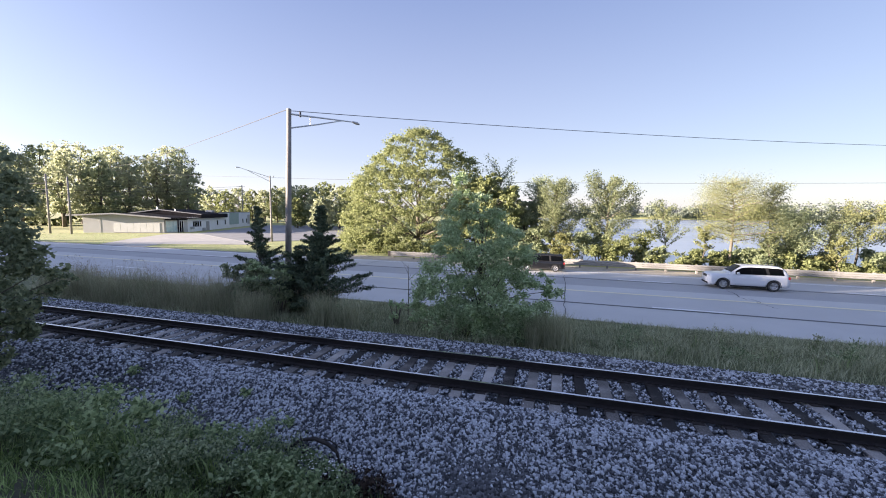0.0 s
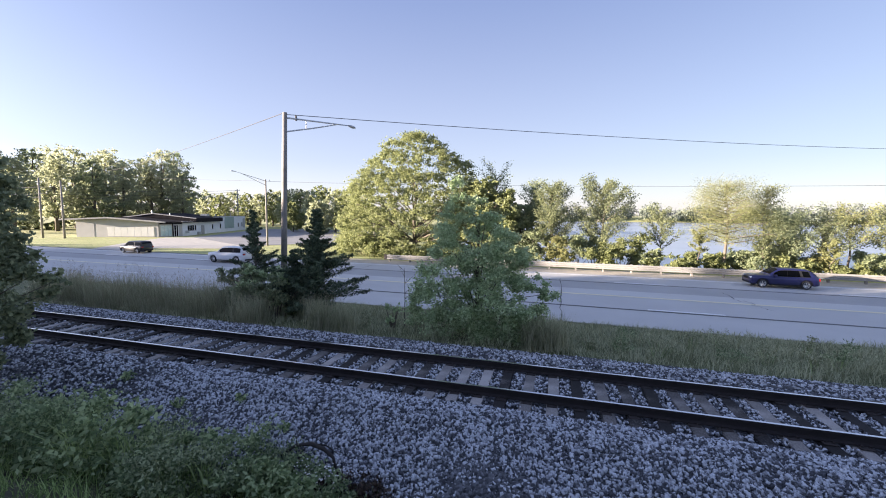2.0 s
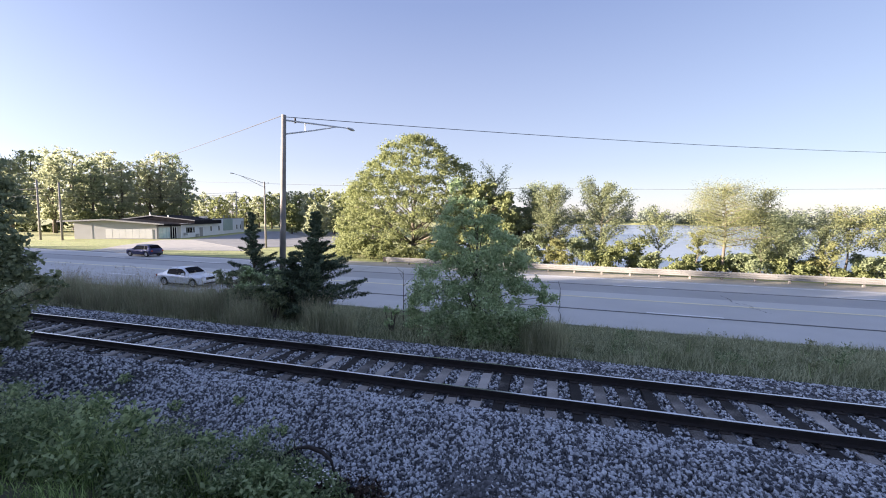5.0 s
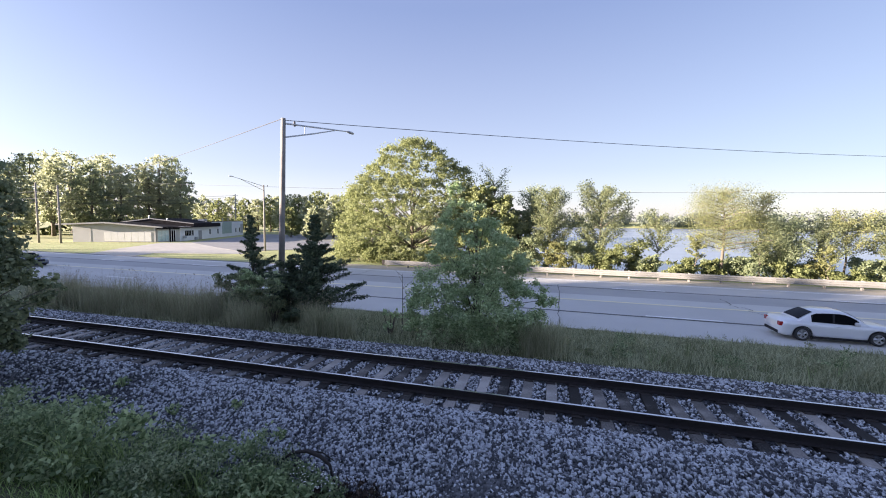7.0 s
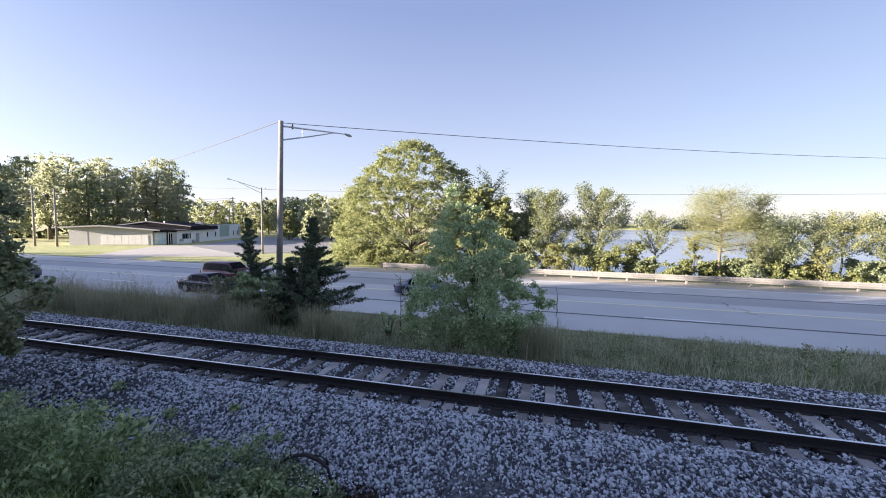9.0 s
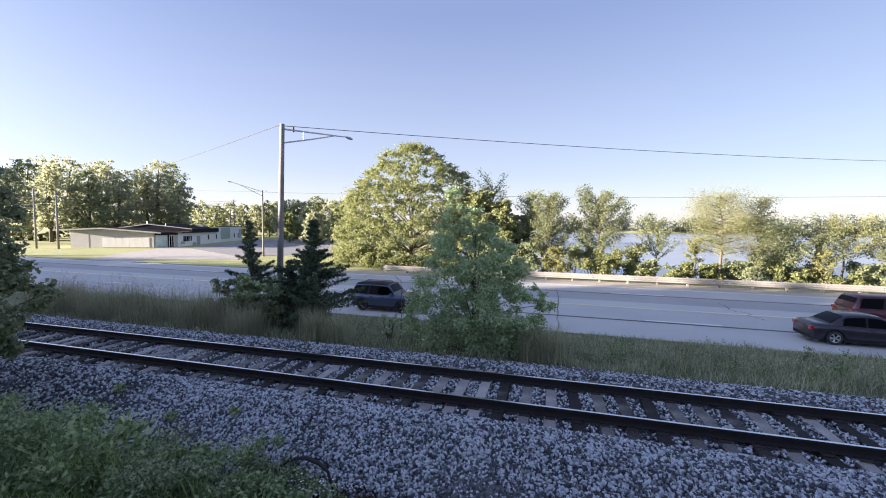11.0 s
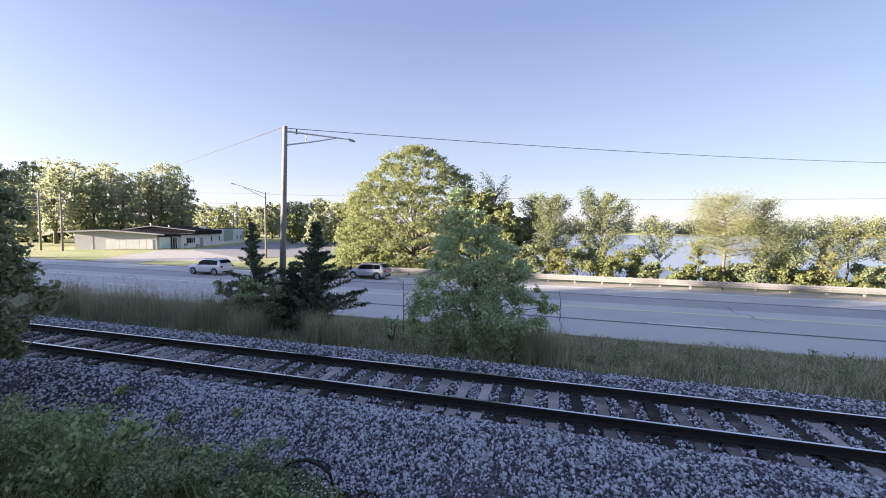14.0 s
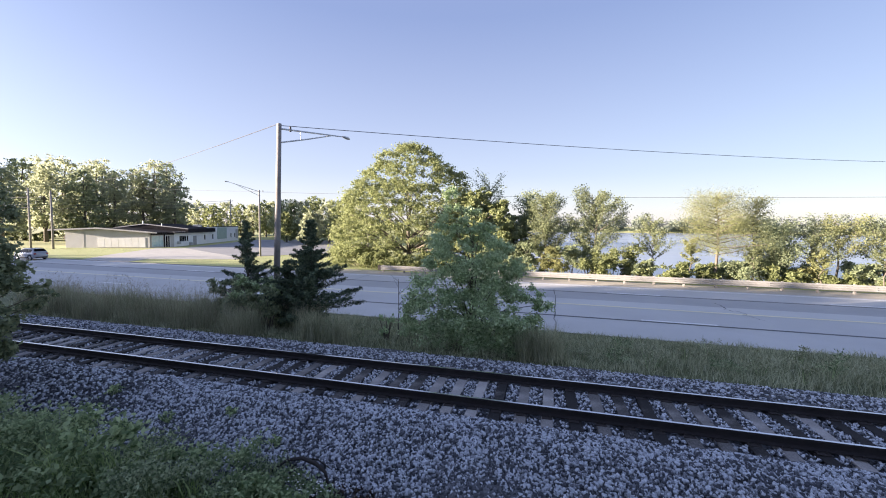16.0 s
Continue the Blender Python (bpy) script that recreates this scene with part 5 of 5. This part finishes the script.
# flowers and a dead branch at the foot of the bank
f = thing("white_flowers", -3.55, 5.35, planted(-3.55, 5.35))
rng = np.random.default_rng(91)
bm = bmesh.new()
for k in range(22):
    a, b, h = rng.uniform(-0.45, 0.4), rng.uniform(-0.3, 0.3), rng.uniform(0.3, 0.55)
    tube(bm, [(a * 0.7, b * 0.7, 0), (a, b, h)], [0.004, 0.003], 4)
tagged(part("stalk", bm, M["weed"], f), "thin green stems", "", "", "stuff")
p = np.stack([rng.uniform(-0.45, 0.4, 150), rng.uniform(-0.3, 0.3, 150), rng.uniform(0.32, 0.55, 150)], 1)
v, fc = leaf_fan(p, 0.028, rng, np.array([[0, 0, 1.5]]), 0.3, 1.0)
tagged(arrays("petals", v, fc, M["flower"], f), "tiny white petals", "", "", "stuff")
tagged(f, "small white wild flowers at the foot of the bank", "flowers")
bm = bmesh.new()
tube(bm, [(-4.55, 5.65, -0.68), (-4.30, 5.75, -0.50), (-4.00, 5.75, -0.42), (-3.70, 5.70, -0.44), (-3.50, 5.65, -0.52), (-3.42, 5.60, -0.70)], [0.016, 0.026, 0.035, 0.035, 0.028, 0.016], 7)
tube(bm, [(-4.00, 5.75, -0.42), (-3.80, 5.90, -0.50), (-3.60, 6.00, -0.70)], [0.016, 0.012, 0.006], 6)
tube(bm, [(-4.30, 5.75, -0.50), (-4.40, 5.90, -0.45), (-4.60, 6.00, -0.52)], [0.012, 0.008, 0.004], 5)
tagged(part("dead_branch", bm, M["dead_wood"], soft=True), "dark dead branch lying at the foot of the bank", "branch")
for i, (x, y, r, h) in enumerate(((-2.95, 5.35, 0.3, 0.5), (-2.55, 5.3, 0.3, 0.42), (-3.3, 5.3, 0.3, 0.5), (-4.3, 5.5, 0.28, 0.5))):
    weed(x, y, r, h, 480 + i, "dark withered weed at the foot of the bank", "weed_dead", 420, 0.034)
# arching grass tufts among the bank weeds
for i, (x, y, h) in enumerate(((-6.3, 4.35, 0.75), (-5.9, 4.5, 0.6), (-7.6, 4.7, 0.7), (-5.2, 4.7, 0.5), (-8.9, 5.1, 0.6), (-4.6, 4.9, 0.45), (-6.9, 4.0, 0.7))):
    rng = np.random.default_rng(500 + i)
    n = 46
    bx, by = rng.normal(x, 0.1, n), rng.normal(y, 0.1, n)
    blades("grass_tuft", bx, by, ground_z(bx, by), 1.3 * h * rng.uniform(0.6, 1.25, n), 0.02, "grass_bright", rng, "arching bright green grass tuft on the near bank", 1.1)


# ---- vehicles ----
def car(name, label, category, length, width, height, mat, hood, roof, belt=0.58, rear="suv", rack=False, clad=False, wheel=0.36, front_base=0.27, rims="chrome"):
    """hood: height of the bonnet; roof: (windscreen top, rear roof end) as shares of the length from the nose; front along +x."""
    c = thing(name)
    L, W, Hh = length, width / 2, height
    fx, rx = L / 2 - 0.185 * L, -L / 2 + 0.195 * L
    zb = Hh * belt
    sill = 0.27 if rear != "sedan" else 0.2

    def top(x):
        u = (L / 2 - x) / L
        if rear == "sedan":
            return float(np.interp(u, [0, 0.03, 0.10, front_base, 0.5, 0.80, 0.92, 0.985, 1], [hood - 0.24, hood - 0.13, hood - 0.06, hood, zb, zb + 0.05, zb + 0.06, zb + 0.01, zb - 0.15]))
        return float(np.interp(u, [0, 0.025, 0.08, front_base, 0.5, 0.9, 0.985, 1], [hood - 0.2, hood - 0.09, hood - 0.03, hood, zb, zb + 0.03, zb + 0.02, zb - 0.1]))

    def half(x):
        u = abs(x) / (L / 2)
        return W * (1 - 0.05 * max(0, (u - 0.55) / 0.45) ** 2 - 0.16 * max(0, (u - 0.88) / 0.12) ** 2)

    def low(x):
        z = sill + 0.05 * max(0, (abs(x) / (L / 2) - 0.85) / 0.15)
        for w in (fx, rx):
            d = abs(x - w)
            if d < wheel + 0.055:
                z = max(z, wheel + math.sqrt((wheel + 0.055) ** 2 - d * d))
        return z

    xs = sorted(set(np.round(np.concatenate([np.linspace(-L / 2, L / 2, 30), [w + s * (wheel + 0.055) * q for w in (fx, rx) for s in (-1, 1) for q in (0.0, 0.35, 0.6, 0.8, 0.93, 0.995)]]), 4)))
    bm = bmesh.new()
    rings = []
    for x in xs:
        w, t, lo = half(x), top(x), low(x)
        m = max(lo + 0.03, min(t - 0.16, 0.55 * t + 0.2))
        r = [(x, 0, min(lo, sill + 0.02)), (x, w * 0.72, min(lo, sill + 0.02)), (x, w * 0.74, lo), (x, w * 0.965, lo), (x, w * 0.995, max(lo + 0.015, lo * 0.6 + m * 0.4)), (x, w, m), (x, w * 0.965, t - 0.06), (x, w * 0.90, t - 0.008), (x, w * 0.5, t + 0.012), (x, 0, t + 0.018)]
        rings.append(r + [(a, -b, h) for a, b, h in r[-2:0:-1]])
    made = loft(bm, rings)
    bm.faces.new(made[0])
    bm.faces.new(made[-1])
    bmesh.ops.recalc_face_normals(bm, faces=bm.faces)
    body = part("body", bm, mat, c, soft=True)
    # cabin
    us, ue = roof
    back = {"suv": 0.985, "sedan": 0.86, "hatch": 0.975}[rear]
    stations = [front_base - 0.01, front_base + 0.05, us - 0.06, us, us + 0.08, (us + ue) / 2, ue - 0.06, ue, (ue * 0.55 + back * 0.45), back]

    def cab(u):
        if u < us:
            k = max(0.0, (u - front_base + 0.01) / (us - front_base + 0.01))
            return hood - 0.02 + (Hh - hood) * k ** 0.85
        if u > ue:
            k = max(0.0, (u - ue) / (back - ue))
            return Hh - 0.03 - (Hh - 0.03 - zb - 0.03) * k ** (1.25 if rear == "sedan" else 1.5)
        k = (u - us) / (ue - us)
        return Hh - 0.035 * (2 * k - 0.9) ** 2

    def sec(u, v):
        """A point of the cabin's side: u along the car, v from the belt (0) to the roof's edge (1)."""
        x = L / 2 - u * L
        zt = cab(u)
        z0 = min(top(x) - 0.03, zt - 0.001)
        w0 = half(x) * 0.955
        inward = 0.19 * min(1.0, (zt - z0) / (Hh - zb))
        return (x, w0 - inward * v, z0 + (zt - 0.06 * min(1, (zt - z0) / 0.3) - z0) * v)

    bm = bmesh.new()
    rings = []
    for u in stations:
        x = L / 2 - u * L
        a, b = sec(u, 0), sec(u, 1)
        zt = cab(u)
        r = [a, sec(u, 0.5), b, (x, b[1] * 0.9, zt - 0.008), (x, 0, zt + 0.012)]
        rings.append(r + [(p, -q, s) for p, q, s in r[-2::-1]])
    made = loft(bm, rings, False)
    bm.faces.new(made[0])
    bm.faces.new(made[-1])
    bmesh.ops.recalc_face_normals(bm, faces=bm.faces)
    part("cabin", bm, mat, c, soft=True)
    # glass
    spans = [(us - 0.075, 0.5 * (us + ue) - 0.02), (0.5 * (us + ue) + 0.0, ue - 0.045 if rear != "sedan" else ue + 0.045)]
    skews = [(0, 0.012), (0.012, 0.03)]
    if rear != "sedan":
        spans = [(us - 0.075, us + 0.112), (us + 0.116, us + 0.285), (us + 0.322, max(ue + 0.015, us + 0.42))]
        skews = [(0, 0.0), (0.0, 0.025), (0.03, 0.05)]
    for s in (1, -1):
        bm = bmesh.new()
        rings = []
        for i in range(17):
            u = spans[0][0] - 0.012 + (spans[-1][1] - spans[0][0] + 0.02) * i / 16
            k = min(1.0, i / 5.0)
            rings.append([(p, s * (q + 0.004), h) for p, q, h in (sec(u, v) for v in (0.05, 0.5, 0.8 + 0.13 * k))])
        loft(bm, rings, False)
        part("window_trim", bm, M["black_trim"], c, "black window surround", True)
    for (a, b), (k0, k1) in zip(spans, skews):
        for s in (1, -1):
            bm = bmesh.new()
            n = 6
            rings = []
            for i in range(n + 1):
                u = a + (b - a) * i / n
                pts = [sec(u - (k0 + (k1 - k0) * i / n) * (v - 0.5), v) for v in (0.1, 0.5, 0.88)]
                rings.append([(p, s * (q + 0.012), h) for p, q, h in pts])
            loft(bm, rings, False)
            part("side_window", bm, M["glass"], c, "dark tinted side window", True)
    for a, b, nm in ((front_base + 0.02, us - 0.01, "windscreen"), (ue + 0.03, back - 0.025, "rear_window")):
        bm = bmesh.new()
        rings = []
        for i in range(6):
            u = a + (b - a) * i / 5
            x = L / 2 - u * L
            w = sec(u, 1)[1] * 0.86
            k = 0.012 * (1 if nm == "windscreen" else -1)
            rings.append([(x + k, -w, cab(u) + 0.008), (x + k, -w * 0.5, cab(u) + 0.016), (x + k, 0, cab(u) + 0.022), (x + k, w * 0.5, cab(u) + 0.016), (x + k, w, cab(u) + 0.008)])
        loft(bm, rings, False)
        part(nm, bm, M["glass"], c, "", True)
    # lamps, grille, bumpers, mirrors, handles
    for s in (1, -1):
        y0, y1 = sorted((s * W * 0.50, s * W * 0.86))
        part("headlamp", one_box(L / 2 - 0.24, L / 2 - 0.035, y0, y1, hood - 0.27, hood - 0.13, bevel=0.03), M["lamp_clear"], c, "clear headlamp")
        y0, y1 = sorted((s * W * 0.62, s * W * 0.89))
        part("tail_lamp", one_box(-L / 2 - 0.012, -L / 2 + 0.2, y0, y1, zb - 0.26, zb - 0.06, bevel=0.02), M["lamp_red"], c, "red tail lamp")
        mx = L / 2 - (us - 0.06) * L
        y0, y1 = sorted((s * W * 0.93, s * (W + 0.17)))
        part("mirror", one_box(mx - 0.07, mx + 0.08, y0, y1, zb + 0.0, zb + 0.15, bevel=0.03), mat, c)
        for u in (us + 0.08, us + 0.26):
            x = L / 2 - u * L
            y0, y1 = sorted((s * W * 0.985, s * (W + 0.018)))
            part("door_handle", one_box(x - 0.09, x + 0.09, y0, y1, zb - 0.14, zb - 0.10, bevel=0.01), M["black_trim"] if clad else mat, c)
        y0, y1 = sorted((s * W * 0.93, s * (W * 0.995)))
        part("sill", one_box(rx + wheel + 0.06, fx - wheel - 0.06, y0, y1, sill - 0.045, sill + (0.13 if clad else 0.06), bevel=0.015), M["black_trim"], c, "black sill trim")
        # wheel arch liner edges
        for w in (fx, rx):
            bm = bmesh.new()
            pr = wheel + 0.05
            arc = [Vector((w + pr * math.cos(a), s * W * 0.975, wheel + pr * math.sin(a))) for a in np.linspace(-0.15, math.pi + 0.15, 12)]
            tube(bm, arc, [0.035 if clad else 0.016] * 12, 5)
            part("arch_trim", bm, M["black_trim"], c)
    part("grille", one_box(L / 2 - 0.05, L / 2 + 0.006, -W * 0.48, W * 0.48, hood - 0.36, hood - 0.16, bevel=0.02), M["black_trim"], c, "black grille")
    part("bumper", one_box(L / 2 - 0.12, L / 2 + 0.02, -W * 0.74, W * 0.74, sill + 0.03, sill + 0.17, bevel=0.03), M["black_trim"], c)
    part("bumper", one_box(-L / 2 - 0.02, -L / 2 + 0.12, -W * 0.76, W * 0.76, sill + 0.03, sill + 0.2, bevel=0.03), M["black_trim"], c)
    if clad and rims == "black_trim":
        bm = bmesh.new()
        rings = []
        for i in range(7):
            u = us + 0.01 + (ue - us - 0.01) * i / 6
            x, w = L / 2 - u * L, sec(u, 1)[1]
            rings.append([(x, -w * 0.99, cab(u) - 0.05), (x, -w * 0.9, cab(u) + 0.0), (x, 0, cab(u) + 0.022), (x, w * 0.9, cab(u) + 0.0), (x, w * 0.99, cab(u) - 0.05)])
        loft(bm, rings, False)
        part("roof_panel", bm, M["black_trim"], c, "black roof panel", True)
    if rack:
        for s in (1, -1):
            bm = bmesh.new()
            y = s * (sec(ue, 1)[1] - 0.06)
            xa, xb = L / 2 - (us + 0.06) * L, L / 2 - (ue - 0.02) * L
            tube(bm, [(xa, y, Hh - 0.03), (xa - 0.1, y, Hh + 0.045), (xb + 0.1, y, Hh + 0.04), (xb, y, Hh - 0.04)], [0.02] * 4, 6)
            part("roof_rack", bm, M["black_trim"], c, "black roof rail")
    # wheels
    tyre, rim, spokes = wheel_meshes(wheel, rims)
    for x in (fx, rx):
        for s in (1, -1):
            w = new("wheel", tyre)
            w.parent = c
            w.matrix_local = pose(x, s * (W - 0.125), wheel, 0, 0, 0 if s > 0 else 180)
            r = new("rim", rim)
            r.parent = w
            tagged(r, "alloy rim")
    return tagged(c, label, category, "passing cars")


WHEELS = {}


def wheel_meshes(r, rims):
    if (r, rims) in WHEELS:
        return WHEELS[(r, rims)]
    prof = [(-0.11, r * 0.64), (-0.115, r * 0.9), (-0.095, r * 0.985), (-0.06, r), (0.06, r), (0.095, r * 0.985), (0.115, r * 0.9), (0.11, r * 0.66), (0.06, r * 0.63)]
    bm = bmesh.new()
    loft(bm, [[(h * math.cos(a), y, h * math.sin(a)) for y, h in prof] for a in np.linspace(0, 2 * math.pi, 29)], False)
    tyre = bpy.data.meshes.new("wheel")
    bmesh.ops.recalc_face_normals(bm, faces=bm.faces)
    bm.to_mesh(tyre)
    bm.free()
    smooth(tyre)
    tyre.materials.append(M["rubber"])
    bm = bmesh.new()
    loft(bm, [[(h * math.cos(a), y, h * math.sin(a)) for y, h in ((0.02, r * 0.64), (0.105, r * 0.66), (0.10, r * 0.60), (0.03, r * 0.57))] for a in np.linspace(0, 2 * math.pi, 25)], False)
    for k in range(5):
        a = 2 * math.pi * k / 5
        for d in (-0.16, 0.16):
            tube(bm, [(0.05 * math.cos(a), 0.085, 0.05 * math.sin(a)), (r * 0.61 * math.cos(a + d), 0.088, r * 0.61 * math.sin(a + d))], [0.026, 0.02], 5)
    tube(bm, [(0, 0.06, 0), (0, 0.11, 0)], [0.06, 0.045], 10)
    rim = bpy.data.meshes.new("rim")
    bm.to_mesh(rim)
    bm.free()
    rim.materials.append(M[rims])
    WHEELS[(r, rims)] = (tyre, rim, None)
    return WHEELS[(r, rims)]


P_WHITE = paint("white car paint", (0.66, 0.665, 0.68), 0.0)
P_BLACK = paint("black car paint", (0.004, 0.004, 0.005), 0.0)
P_NAVY = paint("deep blue car paint", (0.016, 0.018, 0.08), 0.3)
P_SILVER = paint("silver car paint", (0.74, 0.75, 0.77), 0.3)
P_SLATE = paint("slate blue car paint", (0.10, 0.12, 0.17), 0.4)
P_RED = paint("dark red car paint", (0.085, 0.006, 0.014), 0.1)
P_GREY = paint("dark plum car paint", (0.022, 0.018, 0.03), 0.2)
P_BLUEGREY = paint("dark blue-grey car paint", (0.06, 0.082, 0.135), 0.3)
P_PALE = paint("pale silver car paint", (0.33, 0.345, 0.37), 0.2)

suv_white = car("suv", "white three-row sport utility car", "car", 5.1, 1.93, 1.80, P_WHITE, 1.14, (0.42, 0.89), 0.645, "suv", False, False, 0.39)
box_black = car("compact_car", "black boxy compact car", "car", 4.2, 1.80, 1.62, P_BLACK, 1.02, (0.38, 0.93), 0.6, "hatch", False, False, 0.33, 0.22)
hatch_navy = car("hatchback", "deep blue hatchback car", "car", 4.6, 1.82, 1.55, P_NAVY, 0.98, (0.42, 0.82), 0.6, "hatch", False, False, 0.34)
sedan_silver = car("sedan", "silver four-door sedan with dark windows", "car", 4.65, 1.78, 1.46, P_SILVER, 0.92, (0.43, 0.68), 0.62, "sedan", False, False, 0.325)
sedan_slate = car("sedan", "slate blue low sedan", "car", 4.85, 1.87, 1.43, P_SLATE, 0.92, (0.44, 0.70), 0.62, "sedan", False, False, 0.345)
suv_red = car("suv", "dark maroon full-size sport utility car", "car", 5.05, 1.98, 1.86, P_RED, 1.14, (0.40, 0.90), 0.6, "suv", False, False, 0.39)
sedan_grey = car("sedan", "dark plum-black four-door family sedan", "car", 4.8, 1.84, 1.47, P_GREY, 0.93, (0.43, 0.69), 0.62, "sedan", False, False, 0.335)
suv_boxy = car("suv", "dark blue-grey boxy sport utility car with roof rails", "car", 4.39, 1.89, 1.75, P_BLUEGREY, 1.12, (0.40, 0.93), 0.61, "suv", True, True, 0.37, 0.29, "black_trim")
suv_large = car("suv", "white sport utility car with dark windows", "car", 4.82, 1.94, 1.76, P_WHITE, 1.11, (0.41, 0.86), 0.64, "suv", True, False, 0.38)
crossover = car("crossover", "pale silver crossover car", "car", 4.5, 1.84, 1.65, P_PALE, 1.05, (0.40, 0.85), 0.64, "suv", True, True, 0.355, 0.24)


# ---- what moves ----
def drive(ob, off, a, b, c, seconds=16.0):
    """Along the road at offset off: x = a t^2 + b t + c, the nose the way it goes."""
    rows = []
    n = 64
    for i in range(n + 1):
        t = seconds * i / n
        x = a * t * t + b * t + c
        rows.append((t, pose(x, off - SLOPE * x, ROAD_Z + 0.012, 0, 0, (0 if b > 0 else 180) - math.degrees(math.atan(SLOPE)))))
    walk(ob, rows)
    turned = 0.0
    rolls = []
    for i in range(n + 1):
        rolls.append((seconds * i / n, turned))
        turned += 62.0
    for w in [o for o in ob.children if o.name.startswith("wheel")]:
        m = w.matrix_basis.copy()
        side = 1 if m.translation.y > 0 else -1
        walk(w, [(t, m @ pose(0, 0, 0, 0, side * q % 360, 0)) for t, q in rolls])


def motions():
    drive(suv_white, 35.3, -0.595, -23.078, 13.574)
    drive(box_black, 39.0, -0.465, -25.723, -1.473)
    drive(hatch_navy, 38.2, -0.727, -18.038, 56.484)
    drive(sedan_silver, 23.8, 0.0, 20.477, -130.2)
    drive(sedan_slate, 28.4, 0.0, 23.7, -222.3)
    drive(suv_red, 28.6, 0.0, 23.4, -238.5)
    drive(sedan_grey, 24.3, 0.0, 20.25, -208.0)
    drive(suv_boxy, 23.8, 0.0, 18.9, -218.3)
    drive(suv_large, 35.0, -0.345, -18.989, 296.088)
    drive(crossover, 38.2, -0.322, -17.127, 283.821)


motions()
